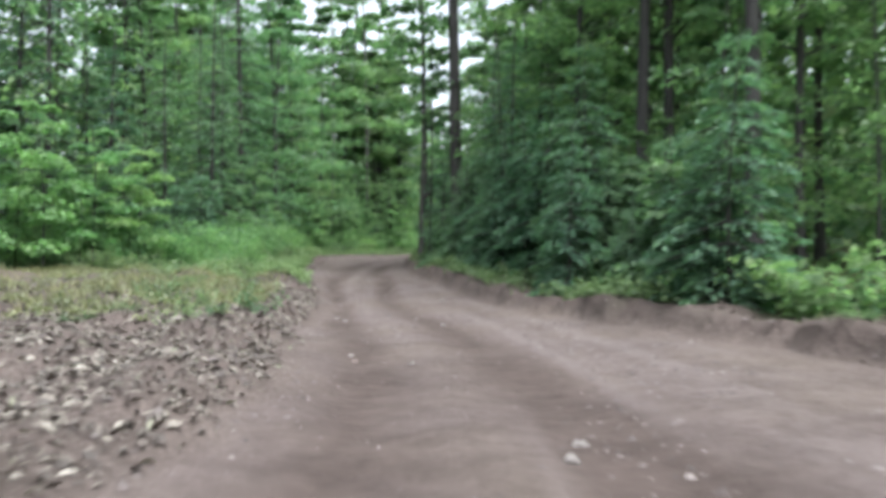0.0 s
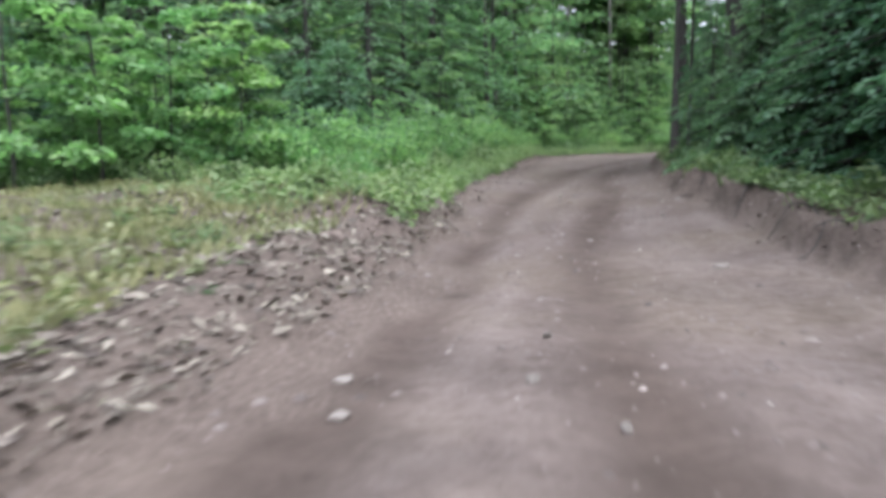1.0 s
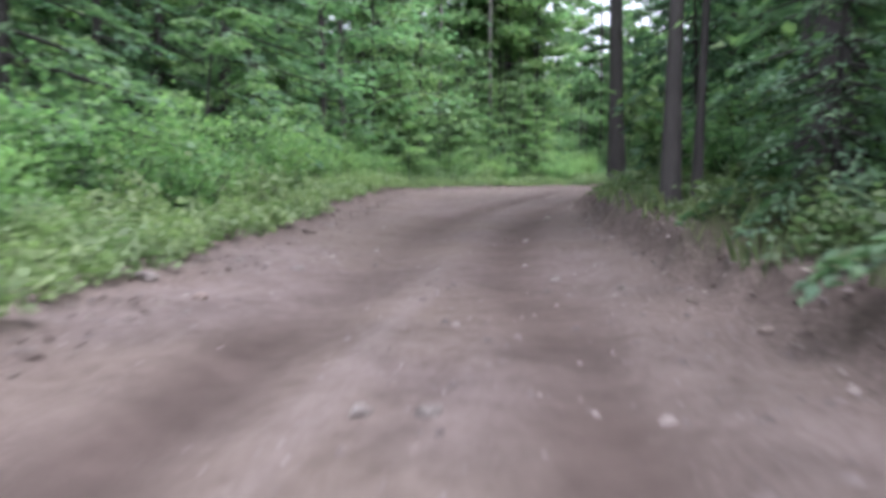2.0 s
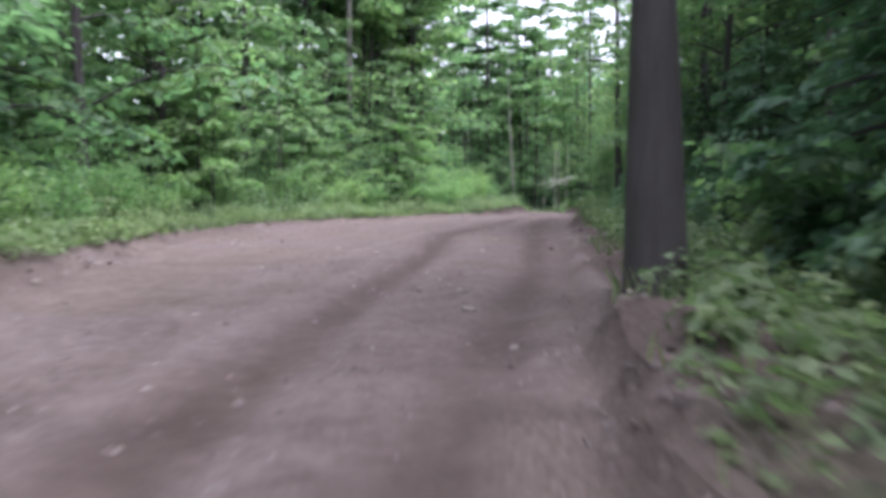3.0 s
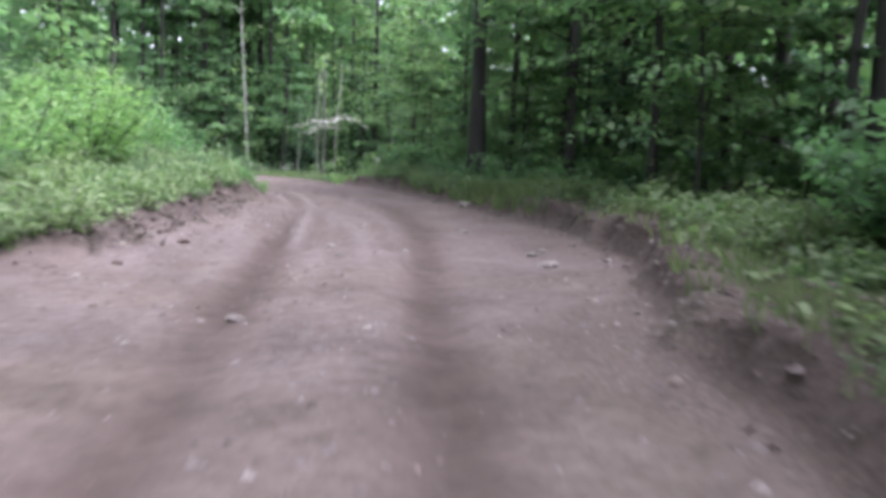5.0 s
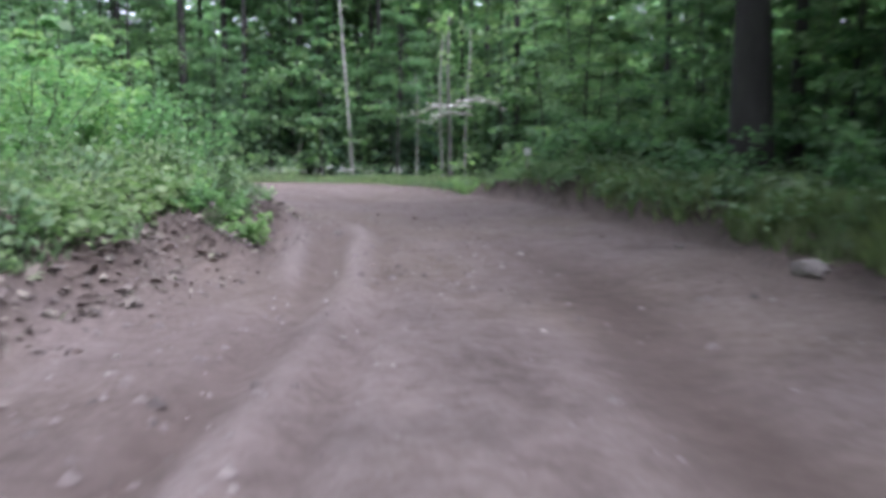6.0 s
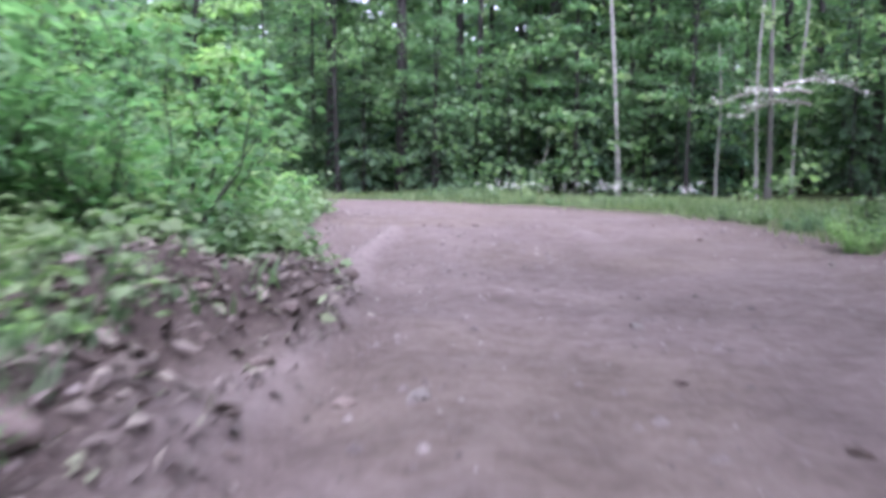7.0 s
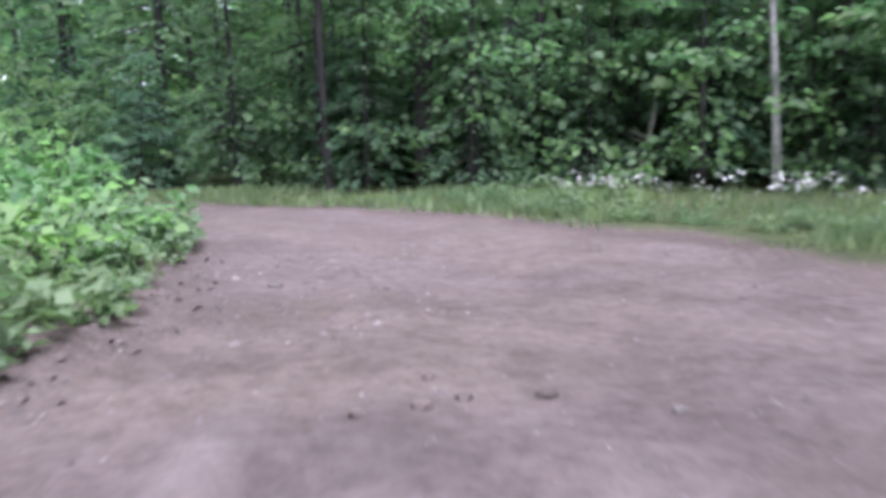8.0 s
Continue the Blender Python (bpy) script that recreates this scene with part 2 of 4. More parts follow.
RUT_RIGHT = smooth_line([(1.3, -40), (1.2, -5), (1.15, 4), (0.75, 8.5), (0.2, 11.8), (-0.25, 14), (-0.7, 15.5), (-1.4, 19), (-1.8, 23.5), (-1.95, 26.7), (-2.35, 29), (-2.75, 33.5), (-2.6, 40), (-1.8, 45), (-1.1, 49), (-0.75, 52.5),
                         (-0.5, 57), (-0.2, 60), (0.5, 65.5), (1.9, 71), (3.3, 76.5), (3.95, 79.5), (4.4, 82.5), (5.0, 85.7), (4.6, 90), (3.6, 95), (2.2, 100), (0.4, 104), (-2.5, 107.8), (-7, 109.6), (-30, 111.7)])
RIDGE_LINES = [smooth_line(points, 0.5) for points in RIDGES]
LEFT_LINE, RIGHT_LINE, WHEEL_LINE = smooth_line(LEFT), smooth_line(RIGHT), smooth_line(WHEELS)


def to_line(x, y, line):
    """Signed distance of points from a line (positive to its right) and the length along it."""
    if x.size < 50:
        a, d = line[:-1], np.diff(line, axis=0)
        seg = np.hypot(*d.T)
        u = d / seg[:, None]
        ox, oy = x[..., None] - a[:, 0], y[..., None] - a[:, 1]
        t = np.clip(ox * u[:, 0] + oy * u[:, 1], 0, seg)
        dx, dy = ox - t * u[:, 0], oy - t * u[:, 1]
        k = np.argmin(dx * dx + dy * dy, -1)[..., None]
        pick = lambda v: np.take_along_axis(v, k, -1)[..., 0]
        gx, gy = pick(dx), pick(dy)
        sign = np.where(gx * u[k[..., 0], 1] - gy * u[k[..., 0], 0] >= 0, 1.0, -1.0)
        return sign * np.hypot(gx, gy), np.r_[0, np.cumsum(seg)][k[..., 0]] + pick(t)
    best = np.full(x.shape, 1e9)
    sign, along = np.ones(x.shape), np.zeros(x.shape)
    seg = np.hypot(*np.diff(line, axis=0).T)
    run = np.r_[0, np.cumsum(seg)]
    for n in range(len(line) - 1):
        (ax, ay), (bx, by) = line[n], line[n + 1]
        ux, uy = (bx - ax) / seg[n], (by - ay) / seg[n]
        t = np.clip((x - ax) * ux + (y - ay) * uy, 0, seg[n])
        dx, dy = x - ax - t * ux, y - ay - t * uy
        d = dx * dx + dy * dy
        near = d < best
        best = np.where(near, d, best)
        sign = np.where(near, np.where(dx * uy - dy * ux >= 0, 1.0, -1.0), sign)
        along = np.where(near, run[n] + t, along)
    return sign * np.sqrt(best), along


def ease(a, b, v):
    t = np.clip((v - a) / (b - a), 0, 1)
    return t * t * (3 - 2 * t)


RNG = np.random.default_rng(5)
WAVES = [(RNG.uniform(0, 6.28), RNG.uniform(0, 6.28), k) for k in (0.35, 0.6, 1.1, 1.9, 3.1, 4.7, 7.0, 11.0)]


def rough_ground(x, y, low=0, high=8):
    """A soft uneven surface, about -1 to 1, from waves of several lengths."""
    out = np.zeros(np.shape(x))
    for turn, shift, k in WAVES[low:high]:
        c, s = math.cos(turn), math.sin(turn)
        out = out + np.sin(k * (c * x + s * y) + shift + 1.7 * np.sin(0.43 * k * (c * y - s * x) + turn)) / (1 + 0.5 * k)
    return out


def ground_shape(x, y):
    """Height of the ground, with how far a place lies outside the track (negative inside), packed and side (-1 left, 1 right)."""
    x, y = np.asarray(x, float), np.asarray(y, float)
    dl, dr = -to_line(x, y, LEFT_LINE)[0], to_line(x, y, RIGHT_LINE)[0]
    out = np.maximum(dl, dr) + 0.18 * rough_ground(x, y, 3, 8)
    side = np.where(dr > dl, 1.0, -1.0)
    w, along = to_line(x, y, WHEEL_LINE)
    sway = 0.25 * np.sin(along * 0.11) + 0.12 * np.sin(along * 0.31 + 1)
    streak = np.sin(7.3 * (w + sway)) * 0.5 + np.sin(13.1 * (w - 0.7 * sway) + 2 + 0.4 * np.sin(along * 0.5)) * 0.35 + np.sin(22.7 * (w + 0.3 * sway) + 0.7 * np.sin(along * 0.7)) * 0.25
    streak = streak * np.exp(-((w / 3.2) ** 2)) * (0.55 + 0.45 * rough_ground(x * 0.7, y * 0.35, 0, 4))
    wob = 0.07 * rough_ground(y * 0.5, x * 0.2, 0, 3)
    worn = 0.34 + 0.1 * np.sin(0.23 * y) + 0.1 * np.clip((12 - y) / 10, 0, 1)
    rut = np.clip(np.exp(-(((to_line(x, y, RUT_LEFT)[0] + wob) / worn) ** 2)) * (1 - 0.8 * ease(79, 84, y)) + np.exp(-(((to_line(x, y, RUT_RIGHT)[0] - wob) / worn) ** 2)), 0, 1)
    crown = np.exp(-((w / 0.4) ** 2))
    far = ease(60, 400, np.hypot(x, y - 50))
    inside = 1 - ease(-0.5, 0.05, out)
    calm = 1 - 0.85 * ease(83, 90, y)
    rut = rut * calm
    ridge = np.zeros(x.shape)
    if np.any((y > 41) & (y < 101)):
        for line in RIDGE_LINES:
            d, s = to_line(x, y, line)
            ends = ease(0, 1.5, s) * (1 - ease(s.max() - 1.5, s.max() + 0.01, s)) if x.size > 50 else 1.0
            ridge = ridge + ends * (np.exp(-((d / 0.13) ** 2)) - 0.8 * np.exp(-(((d + 0.27) / 0.11) ** 2)) - 0.7 * np.exp(-(((d - 0.25) / 0.1) ** 2)))
    streak = streak * (1 - 0.75 * ease(85, 92, y)) * inside
    ridge = ridge * (1 - ease(-0.1, 0.35, out))
    h = 0.06 * ridge + (0.03 * crown - 0.055 * rut) * inside + 0.012 * streak
    h = h + 0.014 * rough_ground(x, y, 2, 8) + 0.02 * rough_ground(x, y, 0, 2)
    bank = np.where(side > 0, 0.27 + 0.08 * np.sin(y * 0.21), 0.16 + 0.06 * np.sin(y * 0.17))
    bank = np.where(side > 0, bank + 0.16 * ease(70, 75, y) * (1 - ease(94, 98, y)), bank)
    bank = np.where(side > 0, bank + 0.16 * ease(15, 19, y) * (1 - ease(25, 28, y)), bank)
    bank = np.where((side > 0) & (y > 97.5), 0.0, bank)
    bank = np.where((side < 0) & (y > 60), bank + 0.24 * ease(76, 80, y) * (1 - ease(91, 95, y)), bank)
    level = np.where((side > 0) & (y > 97.5), 0.1, 1.0)
    bank = np.where((side < 0) & (y < 22), 0.27, bank)
    lump = 0.5 + 0.5 * rough_ground(x * 1.3, y * 1.3, 2, 7)
    cut = np.where(side > 0, ease(-0.08, 0.2, out), ease(-0.25, 0.45, out))
    h = h + bank * cut * (0.75 + 0.5 * lump) + 0.06 * level * ease(-1.3, -0.1, out) + 0.022 * level * np.clip(out, 0, 40)
    litter = np.where((side < 0) & (((y < 24) & (x > -16)) | ((y > 76) & (y < 94))), ease(-0.1, 0.5, out), 0.0)
    h = h + 0.11 * litter * np.clip(rough_ground(x * 1.2, y * 1.2, 3, 8) + 0.3, -0.3, 1.5)
    h = h + 0.1 * level * ease(0.2, 1.0, out) * rough_ground(x, y, 1, 6) + climb(y) + far * 1.5 * rough_ground(x * 0.03, y * 0.03, 0, 4)
    return h, out, np.stack([rut * inside, streak + 1.2 * ridge], -1), side


def ground_height(x, y):
    return float(ground_shape(np.array([x]), np.array([y]))[0][0])


def spread(lo, hi, dense_lo, dense_hi, step):
    """Grid lines: even between dense_lo and dense_hi, wider and wider outside."""
    mid = list(np.arange(dense_lo, dense_hi + step / 2, step))
    down, up, g = [], [], step
    v = dense_lo
    while v > lo:
        g *= 1.22
        v -= g
        down.append(max(v, lo))
    g, v = step, mid[-1]
    while v < hi:
        g *= 1.22
        v += g
        up.append(min(v, hi))
    return np.array(down[::-1] + mid + up)


def quads_object(name, verts, faces, mat, parent=None, smooth=True):
    v, f = np.asarray(verts, np.float32), np.asarray(faces, np.int32)
    me = bpy.data.meshes.new(name)
    me.vertices.add(len(v))
    me.vertices.foreach_set("co", v.ravel())
    me.loops.add(f.size)
    me.loops.foreach_set("vertex_index", f.ravel())
    me.polygons.add(len(f))
    me.polygons.foreach_set("loop_start", np.arange(0, f.size, f.shape[1], dtype=np.int32))
    me.materials.append(mat)
    if smooth:
        me.polygons.foreach_set("use_smooth", np.ones(len(me.polygons), bool))
    me.update(calc_edges=True)
    ob = new(name, me)
    ob.parent = parent
    return ob


def build_ground():
    gx, gy = spread(-900, 900, -7.5, 9.2, 0.12), spread(-900, 1200, 1, 113, 0.26)
    X, Y = np.meshgrid(gx, gy)
    h, out, rut, side = ground_shape(X.ravel(), Y.ravel())
    rut, streak = rut[:, 0], rut[:, 1]
    verts = np.stack([X.ravel(), Y.ravel(), h], 1)
    nx = len(gx)
    idx = np.arange(len(gy) - 1)[:, None] * nx + np.arange(nx - 1)[None]
    faces = np.stack([idx, idx + 1, idx + nx + 1, idx + nx], -1).reshape(-1, 4)
    on_track = out[faces].mean(1) < 0.1
    patch = 0.25 * rough_ground(verts[:, 0], verts[:, 1], 1, 7)
    loose = ease(-0.55, -0.05, out + patch)
    inside = 1 - loose
    # right bank: dark soil band along the cut that also paints the overhang's shade
    humus_shade = np.where(side > 0, ease(-0.08, 0.05, out) * (1 - ease(0.3, 0.5, out + patch)), 0.0) * np.where(verts[:, 1] < 68, 0.5, np.where(verts[:, 1] < 86, 0.85, 0.45))
    # left bank: plain dark soil on the worn face
    worn = np.where((side < 0) & (verts[:, 1] > 75) & (verts[:, 1] < 94.5), ease(0.0, 0.2, out) * (1 - ease(1.0, 1.6, out + patch)), 0.0)
    humus_shade = np.maximum(humus_shade, worn * (0.72 + 0.5 * patch))
    mossy = ease(0.35, 1.1, out + patch + np.where((side < 0) & (verts[:, 1] < np.minimum(20.3 - 0.65 * (verts[:, 0] + 4), 24)) & (verts[:, 0] > -16), -9.0, 0.0) + np.where((side < 0) & (verts[:, 1] > 76) & (verts[:, 1] < 92.5), -1.5, 0.0))
    for name, pick in (("road", on_track), ("ground", ~on_track)):
        used = faces[pick]
        ids, inverse = np.unique(used, return_inverse=True)
        ob = quads_object(name, verts[ids], inverse.reshape(-1, 4), EARTH)
        for key, values in (("packed", np.clip(1.05 * rut * (0.85 + 0.8 * patch) + 0.3 * np.clip(-streak, 0, 1) + 0.25 * ease(13, 5, verts[:, 1] + 3 * patch) * inside, 0, 1)), ("pale", np.clip(0.6 * streak - 0.5 * rut, 0, 0.8)), ("loose", loose * np.where((side < 0) & (verts[:, 1] > 79) & (verts[:, 1] < 100), 0.5 - 0.5 * np.clip(streak, -0.6, 1), 1.0)), ("mossy", mossy), ("humus_shade", humus_shade)):
            a = ob.data.attributes.new(key, "FLOAT", "POINT")
            a.data.foreach_set("value", values[ids].astype(np.float32))
        tagged(ob, "rutted pinkish brown dirt track with loose stones" if name == "road" else "uneven mossy forest soil with dirt banks beside the track",
               "dirt road" if name == "road" else "ground", kind="structure")


build_ground()


# ---- plants ----
def leaf_quads(centres, ahead, normal, length, width):
    """Leaves as bent four-cornered blades: arrays of verts and faces."""
    n = len(centres)
    ahead = ahead / np.linalg.norm(ahead, axis=1, keepdims=True)
    across = np.cross(normal, ahead)
    across /= np.linalg.norm(across, axis=1, keepdims=True) + 1e-9
    up = np.cross(ahead, across)
    L, Wd = length[:, None], width[:, None]
    v = np.stack([centres - 0.5 * L * ahead, centres + 0.5 * Wd * across + 0.1 * L * up, centres + 0.5 * L * ahead - 0.08 * L * up, centres - 0.5 * Wd * across + 0.1 * L * up], 1).reshape(-1, 3)
    f = np.arange(4 * n).reshape(-1, 4)
    return v, f


def leaves_object(name, parts, mat, parent):
    vs, fs, base = [], [], 0
    for v, f in parts:
        vs.append(v)
        fs.append(f + base)
        base += len(v)
    v, f = np.concatenate(vs), np.concatenate(fs)
    return quads_object(name, v, f, mat, parent, smooth=False)


def tube(points, radii, sides=7):
    """A tapered round limb along points."""
    p, r = np.array(points, float), np.array(radii, float)
    t = np.gradient(p, axis=0)
    t /= np.linalg.norm(t, axis=1, keepdims=True) + 1e-9
    ref = np.where(np.abs(t[:, 2:3]) > 0.9, [[1.0, 0, 0]], [[0, 0, 1.0]])
    a = np.cross(t, ref)
    a /= np.linalg.norm(a, axis=1, keepdims=True)
    b = np.cross(t, a)
    ang = np.linspace(0, 2 * np.pi, sides, endpoint=False)
    ring = p[:, None] + r[:, None, None] * (np.cos(ang)[None, :, None] * a[:, None] + np.sin(ang)[None, :, None] * b[:, None])
    v = ring.reshape(-1, 3)
    f = []
    for i in range(len(p) - 1):
        for j in range(sides):
            k = (j + 1) % sides
            f.append((i * sides + j, i * sides + k, (i + 1) * sides + k, (i + 1) * sides + j))
    return v, np.array(f)


def joined(name, tubes, mat, parent):
    vs, fs, base = [], [], 0
    for v, f in tubes:
        vs.append(v)
        fs.append(f + base)
        base += len(v)
    return quads_object(name, np.concatenate(vs), np.concatenate(fs), mat, parent)


def trunk_line(rng, height, lean, bend, steps=9):
    z = np.linspace(-0.15, height, steps)
    u = z / height
    dx, dy = rng.normal(0, lean), rng.normal(0, lean)
    px, py = rng.uniform(0, 6, 2)
    return np.stack([height * dx * u + bend * (np.sin(4 * u + px) - math.sin(px)) * u, height * dy * u + bend * (np.sin(4 * u + py) - math.sin(py)) * u, z], 1)


def flare(radius, steps=9, top=0.25):
    u = np.linspace(0, 1, steps)
    r = radius * (1 - (1 - top) * u)
    r[0] *= 1.45
    return r


def broadleaf(seed, height, radius, crown_from, spread_out, limbs, leaves, leaf_size, leaf_mat, bark, label, category="tree", bend=0.25, lean=0.015):
    """A broad-leaved tree: trunk with limbs, and leaves in flat layered sprays round the twigs."""
    rng = np.random.default_rng(seed)
    root = new(category)
    tagged(root, label, category)
    line = trunk_line(rng, height, lean, bend)
    joined("trunk", [tube(line, flare(radius), 8)], bark, root)
    tubes, tips = [], []
    for n in range(limbs):
        u = crown_from + (0.97 - crown_from) * (n + rng.uniform(0, 1)) / limbs
        at = np.array([np.interp(u, np.linspace(0, 1, 9), line[:, k]) for k in range(3)])
        ang = n * 2.4 + rng.uniform(-0.5, 0.5)
        reach = spread_out * (1.1 - 0.75 * (u - crown_from) / (1 - crown_from)) * rng.uniform(0.6, 1.15)
        d = np.array([math.cos(ang), math.sin(ang), 0])
        s = np.linspace(0, 1, 5)[:, None]
        limb = at + reach * s * d + np.array([0, 0, 1]) * reach * (0.45 * s - 0.28 * s * s) + rng.normal(0, 0.05 * reach, (5, 3)) * s
        tubes.append(tube(limb, radius * 0.3 * np.linspace(1, 0.15, 5) * (1.15 - 0.6 * u), 5))
        for q in (0.4, 0.6, 0.8, 1.0):
            tips.append((limb[0] * 0 + np.array([np.interp(q, np.linspace(0, 1, 5), limb[:, k]) for k in range(3)]), reach * 0.34, d))
    tagged(joined("branch_mass", tubes, bark, root), kind="stuff")
    per = max(4, leaves // len(tips))
    cs, ah, nm = [], [], []
    for at, size, d in tips:
        k = int(per * rng.uniform(0.5, 1.5))
        ang, rad = rng.uniform(0, 2 * np.pi, k), size * np.sqrt(rng.uniform(0, 1, k))
        off = np.stack([np.cos(ang) * rad, np.sin(ang) * rad, rng.normal(0, 0.15 * size, k) - 0.3 * rad], 1)
        cs.append(at + off)
        ah.append(np.stack([np.cos(ang), np.sin(ang), rng.normal(-0.35, 0.3, k)], 1))
        nm.append(np.stack([rng.normal(0, 0.5, k), rng.normal(0, 0.5, k), np.ones(k)], 1))
    c = np.concatenate(cs)
    size = leaf_size * rng.uniform(0.65, 1.3, len(c))
    leaves_object("crown", [leaf_quads(c, np.concatenate(ah), np.concatenate(nm), size, size * 0.75)], leaf_mat, root)
    return root


def conifer(seed, height, radius, reach0, whorls, sprays, label, bark=None, low=0.06, spray_size=1.0):
    """A spruce or hemlock: whorls of drooping boughs set with flat needle sprays."""
    rng = np.random.default_rng(seed)
    root = new("conifer")
    tagged(root, label, "conifer tree")
    line = trunk_line(rng, height, 0.01, 0.08)
    joined("trunk", [tube(line, flare(radius, 9, 0.12), 8)], bark or BARK_DARK, root)
    tubes = []
    cs, ah, nm, ln = [], [], [], []
    for n in range(whorls):
        u = low + (0.98 - low) * (n + rng.uniform(-0.3, 0.3)) / whorls
        u = min(max(u, 0.04), 0.98)
        z = height * u
        reach = reach0 * (1 - u) ** 0.75 * rng.uniform(0.8, 1.1) + 0.12
        boughs = 6 if u < 0.7 else 5
        for b in range(boughs):
            ang = n * 1.1 + b * 2 * math.pi / boughs + rng.uniform(-0.35, 0.35)
            r = reach * rng.uniform(0.65, 1.15)
            d, e = np.array([math.cos(ang), math.sin(ang), 0]), np.array([-math.sin(ang), math.cos(ang), 0])
            at = np.array([np.interp(u, np.linspace(0, 1, 9), line[:, 0]), np.interp(u, np.linspace(0, 1, 9), line[:, 1]), z])
            s = np.linspace(0, 1, 4)[:, None]
            bough = at + r * s * d + np.array([0, 0, 1.0]) * r * (0.12 * s - 0.42 * s * s)
            if r > 0.5:
                tubes.append(tube(bough[::3], np.array([0.022, 0.005]) * (0.6 + r * 0.4), 3))
            k = max(5, int(sprays * r / reach0))
            q = np.sqrt(rng.uniform(0.04, 1, k))
            side = rng.uniform(-1, 1, k)
            wide = 0.32 * r * (1.05 - q) + 0.12
            mid = np.stack([np.interp(q, np.linspace(0, 1, 4), bough[:, j]) for j in range(3)], 1)
            cs.append(mid + (side * wide)[:, None] * e + np.stack([0 * q, 0 * q, rng.normal(0, 0.04, k) - 0.3 * np.abs(side) * wide], 1))
            ah.append(d[None] * (1.1 - 0.4 * np.abs(side))[:, None] + e[None] * side[:, None] * 1.1 + np.stack([0 * q, 0 * q, rng.normal(-0.35, 0.2, k)], 1))
            nm.append(np.stack([rng.normal(0, 0.3, k), rng.normal(0, 0.3, k), np.ones(k)], 1))
            ln.append(np.full(k, spray_size * (0.15 + 0.07 * r)) * rng.uniform(0.7, 1.3, k))
    tagged(joined("branch_mass", tubes, bark or BARK_DARK, root), kind="stuff")
    L = np.concatenate(ln)
    leaves_object("crown", [leaf_quads(np.concatenate(cs), np.concatenate(ah), np.concatenate(nm), L, L * 0.42)], NEEDLE, root)
    return root


def bush(seed, height, width, stems, leaves, leaf_size, leaf_mat, label, category="bush", name="bush"):
    """A shrub: thin bent stems from one foot, leaves along their upper parts."""
    rng = np.random.default_rng(seed)
    root = new(name)
    tagged(root, label, category)
    tubes, cs, ah, nm = [], [], [], []
    per = max(6, leaves // stems)
    for n in range(stems):
        ang, out = rng.uniform(0, 2 * np.pi), width * math.sqrt(rng.uniform(0.02, 1)) * 0.5
        hgt = height * rng.uniform(0.55, 1.05) * (1 - 0.35 * (out / width))
        d = np.array([math.cos(ang), math.sin(ang), 0])
        s = np.linspace(0, 1, 5)[:, None]
        stem = d * (0.12 * width + out * s ** 0.8) + np.array([0, 0, 1]) * (hgt * s - 0.06) + rng.normal(0, 0.04 * height, (5, 3)) * s
        tubes.append(tube(stem, np.linspace(0.01, 0.003, 5) * (0.6 + 0.4 * height), 3))
        k = int(per * rng.uniform(0.6, 1.4))
        q = rng.uniform(0.15, 1.05, k)
        mid = np.stack([np.interp(q, np.linspace(0, 1, 5), stem[:, j]) for j in range(3)], 1)
        a2 = rng.uniform(0, 2 * np.pi, k)
        rad = rng.uniform(0.03, 0.24, k) * (0.5 + 0.5 * height)
        cs.append(mid + np.stack([np.cos(a2) * rad, np.sin(a2) * rad, rng.normal(0, 0.05, k)], 1))
        ah.append(np.stack([np.cos(a2), np.sin(a2), rng.normal(-0.2, 0.4, k)], 1))
        nm.append(np.stack([rng.normal(0, 0.6, k), rng.normal(0, 0.6, k), np.ones(k)], 1))
    tagged(joined("twig_mass", tubes, BARK_DARK, root), kind="stuff")
    c = np.concatenate(cs)
    size = leaf_size * rng.uniform(0.6, 1.4, len(c))
    tagged(leaves_object("foliage", [leaf_quads(c, np.concatenate(ah), np.concatenate(nm), size, size * 0.65)], leaf_mat, root), kind="stuff")
    return root


PLACED = random.Random(11)
REACH = {}


def low_reach(ob):
    """How far a plant's parts stand out from its foot, up to 2.6 m of height."""
    far = 0.1
    for child in ob.children:
        v = np.empty(len(child.data.vertices) * 3, np.float32)
        child.data.vertices.foreach_get("co", v)
        v = v.reshape(-1, 3)
        low = v[v[:, 2] < 2.6]
        if len(low):
            far = max(far, float(np.hypot(low[:, 0], low[:, 1]).max()))
    return far


def plant(kinds, x, y, size=1.0, group="", used={}):
    """Stand one of the kinds at a place on the ground, no wider than leaves the wheel tracks free; the first use of a kind is the original itself."""
    ob = PLACED.choice(kinds)
    if ob.data is None and ob.name not in REACH:
        REACH[ob.name] = low_reach(ob)
    free = abs(float(to_line(np.array([x]), np.array([y]), WHEEL_LINE)[0][0])) - 0.8
    size = min(size * PLACED.uniform(0.88, 1.12), max(0.25, free / REACH[ob.name]))
    m = pose(x, y, ground_height(x, y) - 0.03, 0, 0, PLACED.uniform(0, 360)) @ Matrix.Scale(size, 4)
    if ob.name in used:
        ob = copy_thing(ob, m)
    else:
        used[ob.name] = True
        ob.matrix_basis = m
    if group:
        ob["group"] = group
    return ob


